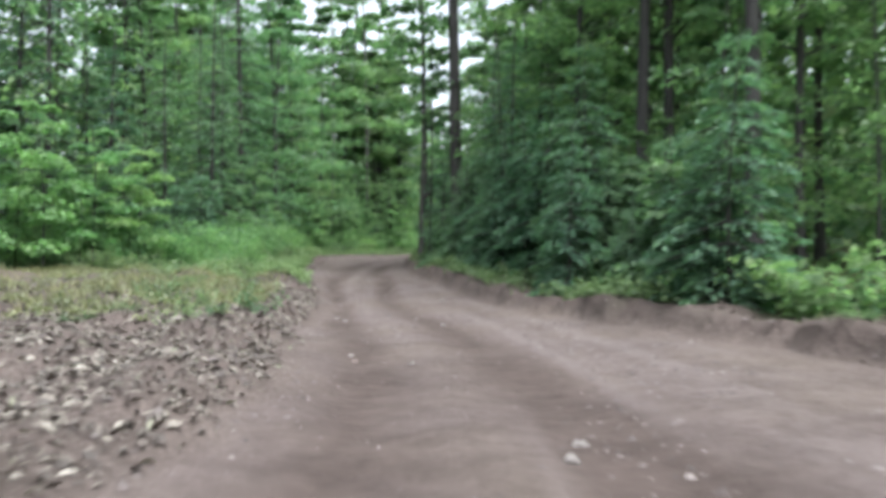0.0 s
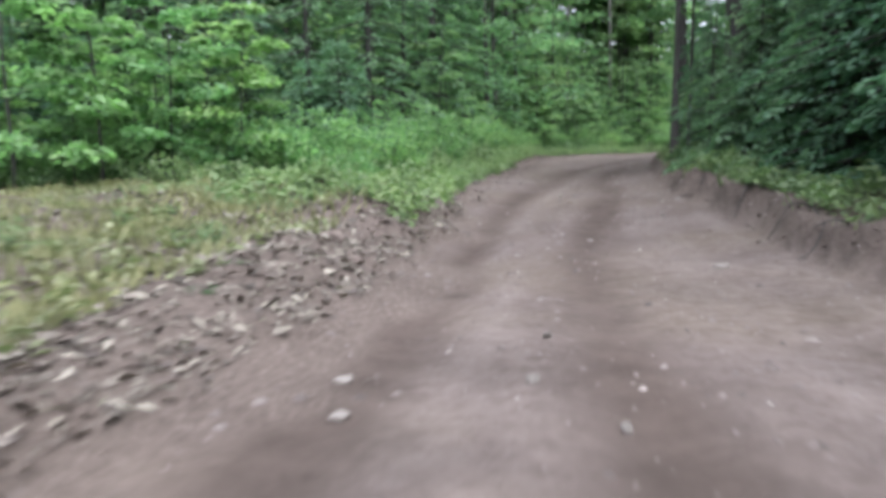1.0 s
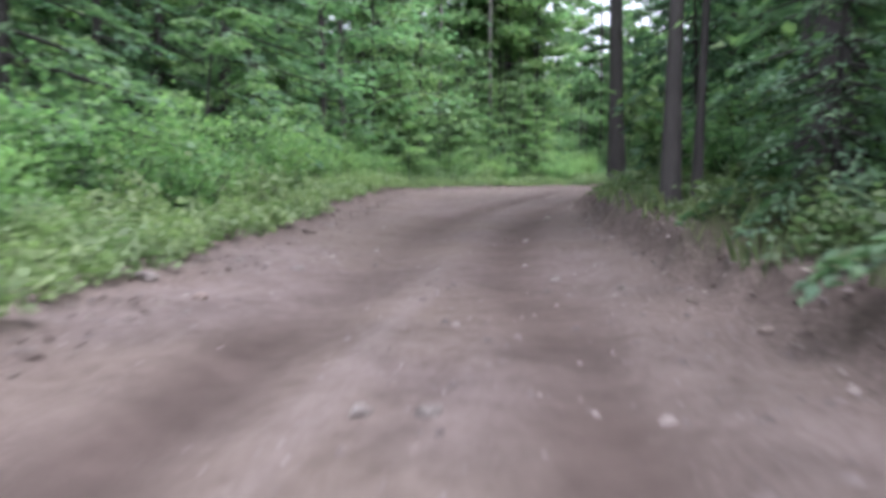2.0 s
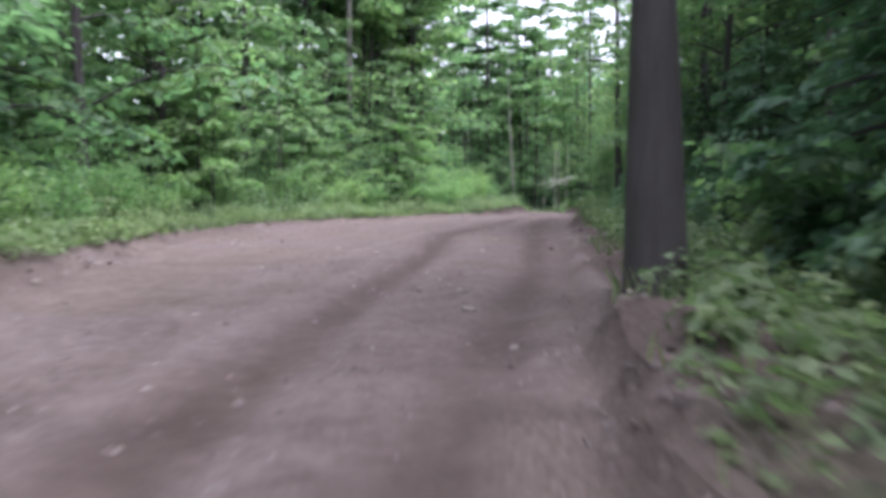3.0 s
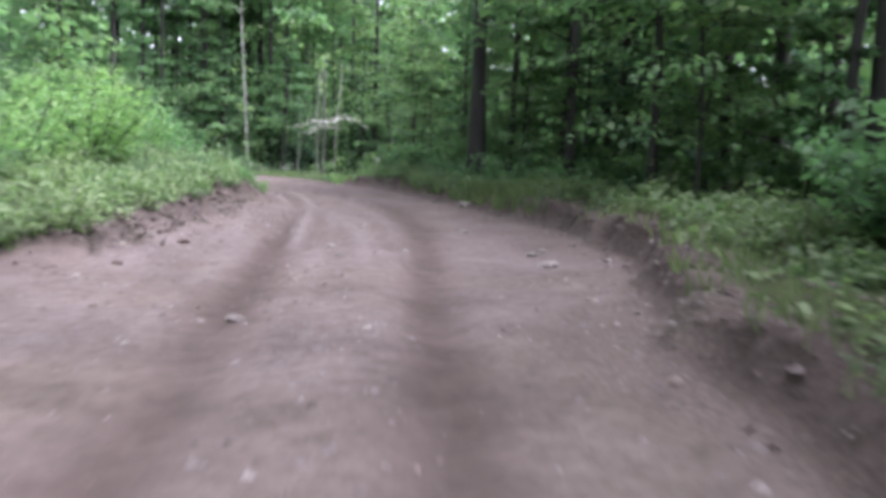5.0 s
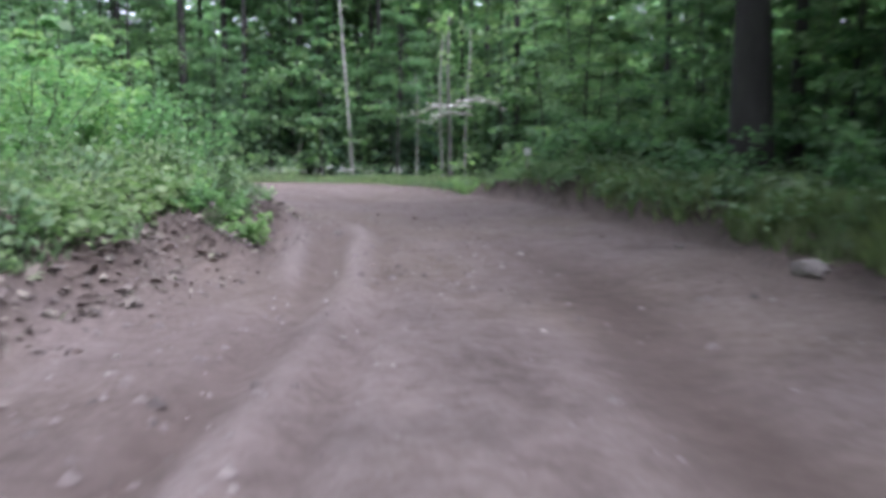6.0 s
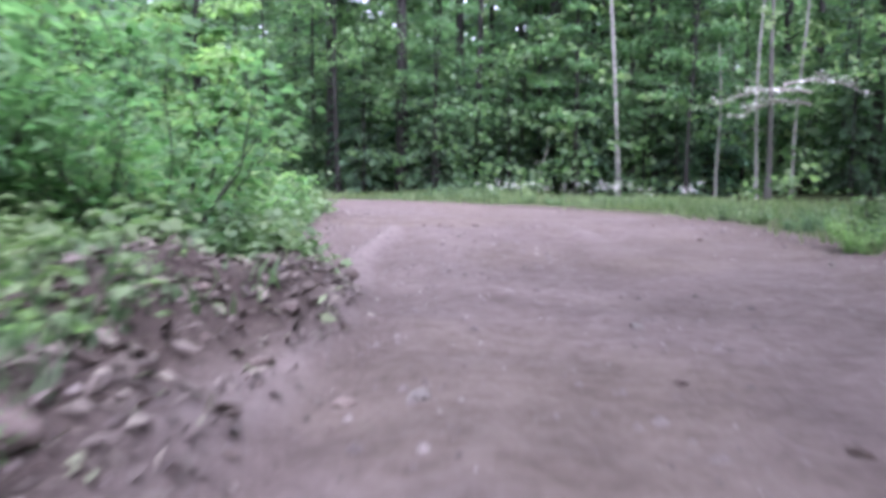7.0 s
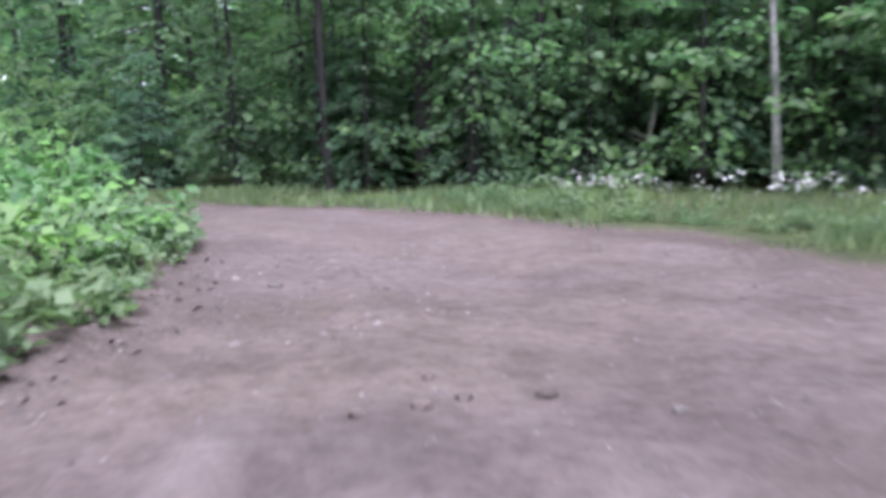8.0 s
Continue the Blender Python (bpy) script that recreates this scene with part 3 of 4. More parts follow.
MAPLES = [broadleaf(20 + n, 14.5 + n, 0.13, 0.1, 3.3, 28, 3700, 0.24, LEAF_MAPLE, BARK_DARK, "tall maple with green layered leaves and a dark trunk", bend=0.2) for n in range(3)]
TALLS = [broadleaf(30 + n, 19 + 2 * n, 0.11 + 0.02 * n, 0.36, 3.0, 18, 2000, 0.35, LEAF_MAPLE, BARK_GREY if n == 1 else BARK_DARK, "tall slim forest tree with a high green crown") for n in range(3)]
SAPLINGS = [broadleaf(40 + n, 4.0 + 0.8 * n, 0.03, 0.08, 1.35, 15, 1650, 0.14, LEAF_BRIGHT if n == 0 else LEAF_MAPLE, BARK_DARK, "young maple sapling with light green leaves", "sapling", 0.12) for n in range(3)]
DARK_SAPLINGS = [broadleaf(50 + n, 3.4 + 0.8 * n, 0.03, 0.06, 1.4, 15, 1400, 0.175, LEAF_DARK, BARK_DARK, "shaded young tree with dark green leaves", "sapling", 0.12) for n in range(2)]
CONIFERS = [conifer(60 + n, 9 + 3.5 * n, 0.11 + 0.02 * n, 2.2 + 0.3 * n, 20 + 3 * n, 44, "dark green spruce with drooping boughs", low=0.07, spray_size=0.82) for n in range(3)]
YOUNG_CONIFERS = [conifer(70 + n, 3.2 + n, 0.04, 1.25, 14, 62, "young spruce with dark needles", low=0.03, spray_size=0.72) for n in range(2)]
HEMLOCKS = [conifer(75 + n, 4.6 + n, 0.06, 1.7, 19, 85, "young hemlock with fine dark needles", low=0.03, spray_size=0.55) for n in range(2)]
BUSHES = [bush(80 + n, 1.2 + 0.35 * n, 1.7, 17, 1550, 0.09, LEAF_BRIGHT, "bright green leafy bush beside the track") for n in range(3)]
DARK_BUSHES = [bush(90 + n, 1.2 + 0.4 * n, 1.7, 13, 760, 0.155, LEAF_MAPLE, "dense green undergrowth bush") for n in range(2)]
WEEDS = [bush(100 + n, 0.55 + 0.15 * n, 1.0, 16, 440, 0.085, GRASS, "tall green weeds on the verge", "weeds", "weed_clump") for n in range(3)]

LOW_WEEDS = [bush(110 + n, 0.4 + 0.1 * n, 0.95, 14, 420, 0.075, LEAF_DARK, "low leafy plants on the earth bank", "weeds", "weed_clump") for n in range(2)]
BIG_TREES = [broadleaf(36 + n, 22, 0.2, 0.36, 3.4, 20, 2300, 0.33, LEAF_MAPLE, BARK_DARK, "tall forest tree with a thick dark trunk") for n in range(2)]
BROAD_WEEDS = [bush(120 + n, 0.65 + 0.1 * n, 1.1, 15, 420, 0.13, LEAF_BRIGHT, "broad-leaved light green weeds at the bend", "weeds", "weed_clump") for n in range(2)]
BEND_MAPLES = [broadleaf(140 + n, 13 + n, 0.1, 0.1, 2.7, 28, 2900, 0.19, LEAF_MAPLE, BARK_DARK, "shaded maple with fine green leaves at the bend") for n in range(2)]

EDGE_MAPLES = [broadleaf(150 + n, 12.5 + 1.5 * n, 0.1, 0.27, 3.1, 26, 3000, 0.22, LEAF_MAPLE, BARK_DARK, "forest-edge maple with layered leaves over the track", lean=0.01) for n in range(2)]
THIN_MAPLES = [broadleaf(160 + n, 8 + 1.5 * n, 0.055, 0.14, 2.1, 24, 2400, 0.17, LEAF_DARK if n else LEAF_MAPLE, BARK_DARK, "slim understory maple with tiers of green leaves") for n in range(2)]


def side_of(y, line):
    """The x of an edge line at y (the first crossing)."""
    k = np.argmax(line[:, 1] >= y)
    return line[k, 0]


def strip(kinds, y0, y1, side, d0, d1, count, size=(0.85, 1.2), group=""):
    """Plants spread along one side of the track, d0 to d1 metres outside its edge."""
    line = LEFT_LINE if side < 0 else RIGHT_LINE
    for n in range(count):
        y = y0 + (y1 - y0) * (n + PLACED.uniform(0.1, 0.9)) / count
        x = side_of(y, line) + side * PLACED.uniform(d0, d1)
        h, out, _, _ = ground_shape(np.array([x]), np.array([y]))
        if out[0] > min(d0, 0.4) * 0.7:
            plant(kinds, x, y, PLACED.uniform(*size), group)


def row(kinds, x0, y0, x1, y1, width, count, size=(0.85, 1.2), group=""):
    """Plants spread along a straight line on the ground."""
    for n in range(count):
        u = (n + PLACED.uniform(0.1, 0.9)) / count
        x, y = x0 + (x1 - x0) * u + PLACED.uniform(-width, width), y0 + (y1 - y0) * u + PLACED.uniform(-width, width)
        if ground_shape(np.array([x]), np.array([y]))[1][0] > 0.5:
            plant(kinds, x, y, PLACED.uniform(*size), group)


# behind the clearing on the left
row(WEEDS, -7.4, 26.5, -20, 24.5, 0.8, 22, group="weeds on the verge")
row(BUSHES, -8.2, 28, -21, 26, 0.9, 18, group="bushes beside the track")
row(SAPLINGS[:1], -9, 29, -22, 26.5, 1.0, 9, (0.8, 1.25), "saplings beside the track")
row(SAPLINGS, -13, 30, -24, 29, 1.0, 5, group="saplings beside the track")
row(CONIFERS, -9.4, 32.8, -27, 30.5, 0.7, 13, (0.9, 1.1), "spruces")
row(YOUNG_CONIFERS, -8.0, 30.4, -20, 29.2, 0.6, 8, (0.9, 1.2), "young spruces")
row(CONIFERS, -11.0, 37, -12.4, 52, 0.8, 6, (0.9, 1.1), "spruces")
row(MAPLES, -12, 40, -30, 36, 2, 6, group="forest trees")
for x, y, size in ((-10.6, 51, 1.05), (-11.8, 58, 1.15), (-12.2, 65, 1.1), (-10.8, 70, 1.1), (-9.6, 77, 1.0)):
    plant(MAPLES, x, y, size, "forest trees")
for x, y, size in ((-12.6, 25.6, 1.45), (-14.2, 24.8, 1.5), (-11.4, 26.4, 1.2), (-16.2, 24.2, 1.5)):
    plant(SAPLINGS[:1], x, y, size, "saplings beside the track")
row(SAPLINGS, -19, 24, -21, 4, 1.5, 7, group="saplings beside the track")
row(MAPLES, -23, 26, -25, 0, 2, 4, group="forest trees")
for n in range(26):
    y = 8 + 15 * (n + PLACED.random()) / 26
    plant(LOW_WEEDS if n % 2 else WEEDS, side_of(y, LEFT_LINE) - 0.35 - 2.2 * PLACED.random() ** 1.6, y, PLACED.uniform(0.35, 0.65), "weeds on the verge")
# left of the track
strip(WEEDS, 25, 74, -1, 1.3, 3.0, 66, group="weeds on the verge")
strip(BUSHES, 26, 58, -1, 1.9, 3.4, 36, (0.85, 1.2), "bushes beside the track")
strip(BUSHES, 28, 72, -1, 2.9, 4.8, 34, group="bushes beside the track")
strip(SAPLINGS, 36, 77, -1, 2.8, 5.6, 27, group="saplings beside the track")
strip(THIN_MAPLES, 44, 78, -1, 4.0, 7.0, 20, (0.75, 1.1), "understory maples")
strip(DARK_BUSHES, 30, 76, -1, 5, 8, 14, group="undergrowth")
strip(DARK_SAPLINGS, 34, 80, -1, 5.5, 9, 9, group="saplings in the shade")
strip(CONIFERS, 38, 70, -1, 8, 12, 7, group="spruces")
strip(MAPLES, 36, 84, -1, 7.5, 12, 10, group="forest trees")
strip(WEEDS, 75, 91, -1, 0.9, 2.6, 30, (0.6, 1.0), "weeds on the verge")
strip(BUSHES, 75, 89, -1, 2.6, 4.0, 13, (0.8, 1.15), "bushes beside the track")
row(BUSHES, -2.7, 88, 0.1, 94.2, 0.3, 10, (0.85, 1.15), "bushes beside the track")
strip(BROAD_WEEDS, 96.5, 106, -1, 0.6, 2.0, 18, (0.9, 1.2), "broad weeds at the bend")
strip(BUSHES, 97, 106, -1, 1.8, 3.2, 9, (0.55, 0.75), "bushes beside the track")
for x, y, size in ((1.8, 87.35, 0.85), (1.5, 87.2, 0.95), (1.3, 88, 0.8), (1.75, 86.3, 0.4), (0.9, 87, 0.6), (0.6, 88.6, 0.6), (0.3, 86.5, 0.6), (0.2, 90.6, 0.6), (1.0, 85, 0.5)):
    plant(WEEDS, x, y, size, "weeds on the verge")
strip(WEEDS, 73, 81, -1, 0.45, 1.6, 14, (0.6, 0.9), "weeds on the verge")
for x, y, size in ((2.05, 86.5, 0.45), (1.6, 86.1, 0.42), (1.8, 87.0, 0.36), (1.75, 87.6, 0.42), (1.35, 88.4, 0.45), (1.5, 86.6, 0.4), (1.9, 89.6, 0.36), (1.2, 90.6, 0.5)):
    plant(BROAD_WEEDS, x, y, size, "weeds on the worn bank")
row(WEEDS, -3, 92.4, 0.5, 93.9, 0.2, 8, (0.6, 0.8), "weeds on the verge")
strip(WEEDS, 94.5, 106, -1, 0.5, 1.1, 16, (0.7, 1.0), "weeds on the verge")
strip(SAPLINGS, 75, 88, -1, 3.8, 5.5, 9, (0.7, 1.0), group="saplings beside the track")
row(SAPLINGS[:1], -4, 93.8, -2.6, 101, 0.5, 8, (0.8, 1.1), "saplings beside the track")
strip(MAPLES, 78, 104, -1, 6, 10, 8, group="forest trees")
# right of the track
strip(DARK_BUSHES, 21, 34, 1, 2.4, 4.0, 12, group="undergrowth")
strip(DARK_BUSHES, 34, 45, 1, 1.6, 3.4, 9, group="undergrowth")
strip(DARK_SAPLINGS, 14, 30, 1, 2.4, 4.5, 11, (0.5, 0.8), group="saplings in the shade")
strip(YOUNG_CONIFERS, 15, 25, 1, 2.1, 3.3, 8, (0.8, 1.1), group="young spruces")
row(CONIFERS[:1], 2.2, 24.5, 1.6, 28.6, 0.3, 3, (0.7, 0.95), "spruces")
row(HEMLOCKS, -0.2, 29.3, -0.1, 29.6, 0.05, 1, (0.62, 0.66), "hemlocks")
row(HEMLOCKS, 0.6, 28.2, 1.7, 23.5, 0.15, 5, (0.85, 1.05), "hemlocks")
strip(DARK_SAPLINGS, 34, 50, 1, 3.2, 5.5, 8, group="saplings in the shade")
strip(YOUNG_CONIFERS, 36, 72, 1, 1.6, 4.5, 11, group="young spruces")
strip(CONIFERS, 40, 72, 1, 5.2, 9, 9, group="spruces")
strip(MAPLES, 18, 44, 1, 9, 14, 6, group="forest trees")
strip(THIN_MAPLES, 14, 40, 1, 3.2, 8, 13, (0.8, 1.1), "understory maples")
strip(EDGE_MAPLES, 41, 70, 1, 3.0, 5.2, 6, (0.85, 1.05), "forest trees")
strip(TALLS, 16, 70, 1, 5, 14, 20, group="forest trees")
strip(DARK_BUSHES, 45, 74, 1, 2.3, 4.0, 20, (0.7, 1.0), "undergrowth")
strip(DARK_SAPLINGS, 46, 58, 1, 3.8, 5.5, 5, group="saplings in the shade")
row(CONIFERS[1:2], 5.0, 51, 6.5, 60, 0.5, 4, (0.8, 1.0), "spruces")
strip(SAPLINGS, 60, 73, 1, 1.9, 4.5, 9, group="saplings beside the track")
strip(DARK_BUSHES, 83, 96, 1, 0.9, 2.2, 9, (0.6, 0.85), "undergrowth")
strip(SAPLINGS[1:], 84, 97, 1, 1.6, 3.2, 7, (0.6, 0.85), "saplings beside the track")
for x, y, size in ((6.0, 98.2, 0.5), (6.4, 97.9, 0.45), (6.9, 97.5, 0.4)):
    plant(BUSHES[:1], x, y, size, "bushes beside the track")
strip(EDGE_MAPLES, 74, 98, 1, 3.0, 6, 6, (0.9, 1.1), "forest trees")
strip(THIN_MAPLES, 77, 98, 1, 1.8, 4, 8, (0.6, 0.9), "understory maples")
strip(MAPLES, 58, 100, 1, 5.5, 10, 7, group="forest trees")
strip(DARK_SAPLINGS, 76, 102, 1, 3.4, 6, 9, group="saplings in the shade")
strip(DARK_BUSHES, 76, 102, 1, 3.0, 5, 14, (0.7, 1.0), "undergrowth")

strip(LOW_WEEDS, 46, 97, 1, 0.35, 2.2, 60, (0.7, 1.2), "low plants on the bank")
for x, y, size in ((6.3, 16.7, 0.95), (4.9, 20.3, 0.9), (6.0, 22, 0.8), (4.2, 26, 0.75), (8.7, 20, 0.7)):
    plant(BIG_TREES, x, y, size, "thick trunks by the track")
strip(TALLS, 76, 104, -1, 5, 14, 10, (1.1, 1.3), "forest trees")
row(TALLS, -20, 55, -12, 76, 2, 8, (1.1, 1.3), "forest trees")
row(WEEDS, -1, 110.2, 4.5, 105.4, 0.5, 12, (0.5, 0.7), "weeds on the verge")
row(WEEDS, 5.4, 103.0, 7.5, 98.4, 0.4, 10, (0.55, 0.8), "weeds on the verge")

strip(TALLS, 76, 100, 1, 4, 12, 9, (0.9, 1.1), "forest trees")
for x, y, size in ((4.5, 52, 1.1), (2.9, 58, 1.0), (5, 61, 1.1), (6.5, 56, 1.1)):
    plant(TALLS, x, y, size, "forest trees")
strip(YOUNG_CONIFERS, 11.5, 18, 1, 1.2, 2.6, 6, (0.55, 0.85), "young spruces")
strip(DARK_BUSHES, 3, 14, 1, 1.3, 4, 12, (0.55, 0.85), "undergrowth")
strip(LOW_WEEDS, 6, 46, 1, 0.4, 1.6, 24, (0.7, 1.1), "low plants on the bank")

for n in range(3):
    plant(TALLS + BIG_TREES[:1], 2 + 12 * (n + PLACED.uniform(0, 1)) / 5, PLACED.uniform(117, 124), 1.05, "forest trees")

for n in range(9):
    plant(TALLS, -1 + 17 * (n + PLACED.uniform(0, 1)) / 9, PLACED.uniform(127, 142), 1.15, "forest trees")
for x, y in ((-2.2, 118), (-0.4, 121), (1.2, 117.5)):
    plant(TALLS, x, y, 1.15, "forest trees")
strip(LOW_WEEDS, 98, 104, 1, 0.3, 3, 10, (0.8, 1.2), "weeds on the verge")
row(LOW_WEEDS, -3, 111.5, 3.5, 106.5, 0.6, 14, (0.7, 1.2), "weeds on the verge")

for x, y, size in ((-3.3, 115.4, 1.0), (-1.6, 115.9, 1.2), (0.0, 116.2, 1.1), (-5.2, 114.9, 0.9), (2.6, 116.0, 1.1)):
    plant(YOUNG_CONIFERS, x, y, size, "young trees at the bend")
for x, y, size in ((-10.3, 27.5, 1.05), (-11.9, 26.6, 1.1), (-13.7, 26.0, 1.15), (-15.8, 25.4, 1.1)):
    plant(SAPLINGS[:1], x, y, size, "saplings beside the track")

for x, y, size in ((12.4, 83.5, 1.0), (13.2, 89.5, 0.95)):
    plant(CONIFERS[2:], x, y, size, "spruces")
plant(BIG_TREES, 8.1, 88.5, 1.15, "thick trunks by the track")
for x, y, size in ((8.8, 80.6, 0.95), (9.0, 84.6, 1.0)):
    plant(EDGE_MAPLES, x, y, size, "forest trees")
for x, y, size in ((17, 106, 1.2),):
    plant(TALLS, x, y, size, "forest trees")

# trunks that stand by themselves at the edge of the track
for x, y, size in ((-0.95, 32.3, 0.8), (-0.62, 32.7, 0.45)):
    plant(TALLS[:1], x, y, size, "forest trees")
for x, y, size in ((-0.95, 42.9, 1.0), (0.5, 31.7, 1.6)):
    plant(BIG_TREES[:1], x, y, size, "thick trunks by the track")
for x, y, size in ((0.5, 119, 1.0), (2.6, 121, 1.05), (4.6, 118.8, 0.95), (-1.6, 122, 1.1), (6.4, 122, 0.95)):
    plant(TALLS[:1], x, y, size, "forest trees")
for x, y, size in ((5, 30, 1), (6.5, 33, 1), (8.6, 31, 1), (10.5, 29, 1.2), (12, 27.5, 1.1)):
    plant(TALLS[:1] + TALLS[2:], x, y, size, "forest trees")
for x, y in ((-10.2, 73.9), (-8.9, 80)):
    plant(TALLS[1:2], x, y, 1.2, "forest trees")
for x, y in ((-6.75, 79.7), (-5.9, 86.4), (-4.6, 82.1)):
    plant(TALLS[:1], x, y, 1.05, "forest trees")

# the wood beyond the last bend
for n in range(20):
    x = -22 + 44 * (n + PLACED.uniform(0, 1)) / 20
    plant((CONIFERS, BEND_MAPLES, TALLS)[n % 3], x, PLACED.uniform(116, 126), 0.8 if 0 < x < 7 else 1.0, "forest trees")
for n in range(14):
    x = -14 + 30 * (n + PLACED.uniform(0, 1)) / 14
    plant(YOUNG_CONIFERS if n % 2 else DARK_SAPLINGS, x, PLACED.uniform(114.5, 117), 1.0, "young trees at the bend")
for x, y, size in ((-6.1, 114.9, 1.0), (-3.5, 114.5, 1.2), (-1.2, 115.6, 0.9), (4.7, 114.5, 0.9), (5.6, 115.2, 1.0), (10.5, 113.5, 1.0)):
    plant(TALLS[:1] + TALLS[2:], x, y, size, "forest trees")
for x, y, size in ((1.0, 115, 0.7), (7.2, 115.3, 0.7), (-7.2, 116.5, 0.8), (11.3, 113.5, 0.75)):
    plant(BEND_MAPLES, x, y, size, "forest trees")
for x, y, size in ((-8.5, 115.2, 0.7), (-4.6, 113.8, 0.55), (-2.1, 113.4, 0.6), (0.1, 113.9, 0.5), (2.1, 114.2, 0.75), (5.1, 113.4, 0.5), (9.6, 112.4, 0.6), (11.5, 110.5, 0.7)):
    plant(CONIFERS[:2], x, y, size, "spruces")
for n in range(36):
    x, y = (PLACED.choice((-1, 1)) * PLACED.uniform(16, 26), PLACED.uniform(20, 120)) if n < 30 else (PLACED.uniform(-40, 40), PLACED.uniform(126, 160))
    plant(TALLS, x, y, 1.1 if n < 30 else 0.9, "forest trees")


for x, y, size in ((2.2, 112.9, 0.72), (5.3, 112.4, 0.75), (11.6, 109.4, 0.8), (-2.2, 113.3, 0.7), (-5.4, 113.6, 0.75), (11.4, 107.8, 0.85)):
    plant(EDGE_MAPLES, x, y, size, "young trees at the bend")
for x, y, size in ((9.9, 114.4, 0.66), (4.2, 114.4, 0.6), (0.4, 114.8, 0.62), (-3.8, 115.2, 0.62), (12.6, 110.4, 0.7)):
    plant(EDGE_MAPLES, x, y, size, "young trees at the bend")


# ---- undergrowth and far foliage that nobody could count ----
def far_foliage(seed, count, mat, label, near, far, high, wide, size, k=18, area=(-52, 52, -25, 168)):
    """Leaf clumps of the wood behind the first rows of trees, one object."""
    rng = np.random.default_rng(seed)
    x, y = rng.uniform(*area[:2], count * 6), rng.uniform(*area[2:], count * 6)
    h, out, _, _ = ground_shape(x, y)
    clearing = (y < 29 + 0.15 * (x + 8)) & (x < 0) & (x > -20)
    keep = np.where((out > near) & (out < far) & ~clearing)[0][:count]
    x, y, h = x[keep], y[keep], h[keep]
    n = len(x)
    top = np.where((np.abs(x - 3.5) < 5) & (y > 100), np.minimum(high, 18), high)
    z = h + 0.2 + (top - 0.2) * rng.uniform(0, 1, n) ** 1.25
    c = np.repeat(np.stack([x, y, z], 1), k, 0)
    ang, rad = rng.uniform(0, 2 * np.pi, n * k), np.sqrt(rng.uniform(0, 1, n * k))
    w = np.repeat(wide * rng.uniform(0.6, 1.4, n), k)
    c = c + np.stack([np.cos(ang) * rad * w, np.sin(ang) * rad * w, rng.normal(0, 0.22, n * k) * w - 0.3 * rad * w], 1)
    c[:, 2] = np.maximum(c[:, 2], np.repeat(h, k) + 0.1)
    ah = np.stack([np.cos(ang), np.sin(ang), rng.normal(-0.4, 0.4, n * k)], 1)
    nm = np.stack([rng.normal(0, 1.0, n * k), rng.normal(0, 1.0, n * k), np.ones(n * k)], 1)
    L = size * rng.uniform(0.6, 1.4, n * k)
    ob = leaves_object("forest_foliage", [leaf_quads(c, ah, nm, L, L * 0.75)], mat, None)
    tagged(ob, label, "foliage", kind="stuff")


far_foliage(1, 2300, LEAF_MAPLE, "green leaves of the forest undergrowth", 5.5, 14, 8.5, 0.8, 0.24, 16)
far_foliage(2, 2400, LEAF_DARK, "dark green foliage deep in the forest", 10, 24, 14, 1.3, 0.42)
far_foliage(4, 1000, LEAF_DARK, "dark green foliage of the wood beyond the bend", 9, 40, 9, 1.1, 0.36, 18, (-26, 30, 116, 134))
far_foliage(3, 2800, LEAF_MAPLE, "hazy green foliage far back in the forest", 21, 46, 17, 2.0, 0.95, 15)
far_foliage(5, 1000, LEAF_MAPLE, "green foliage of tall trees left of the track", 6, 26, 21, 1.8, 0.62, 16, (-30, -3, 48, 112))
far_foliage(6, 1400, LEAF_MAPLE, "dim green foliage behind the bend", 14, 60, 20, 2.1, 0.8, 20, (-42, 46, 128, 165))
far_foliage(10, 260, LEAF_MAPLE, "green undergrowth at the edge of the wood", 3.2, 10, 5, 0.6, 0.17, 26, (-9, 13, 111.5, 117))
far_foliage(9, 800, LEAF_DARK, "dark foliage behind the bank", 8, 30, 11, 1.5, 0.45, 18, (12, 44, 70, 112))
far_foliage(8, 900, LEAF_MAPLE, "green foliage inside the wood", 9, 34, 13, 1.6, 0.5, 18, (9, 44, 8, 70))
far_foliage(7, 2600, LEAF_MAPLE, "green crowns of the wood farther off", 40, 95, 16, 3.2, 2.2, 10, (-98, 98, -70, 220))


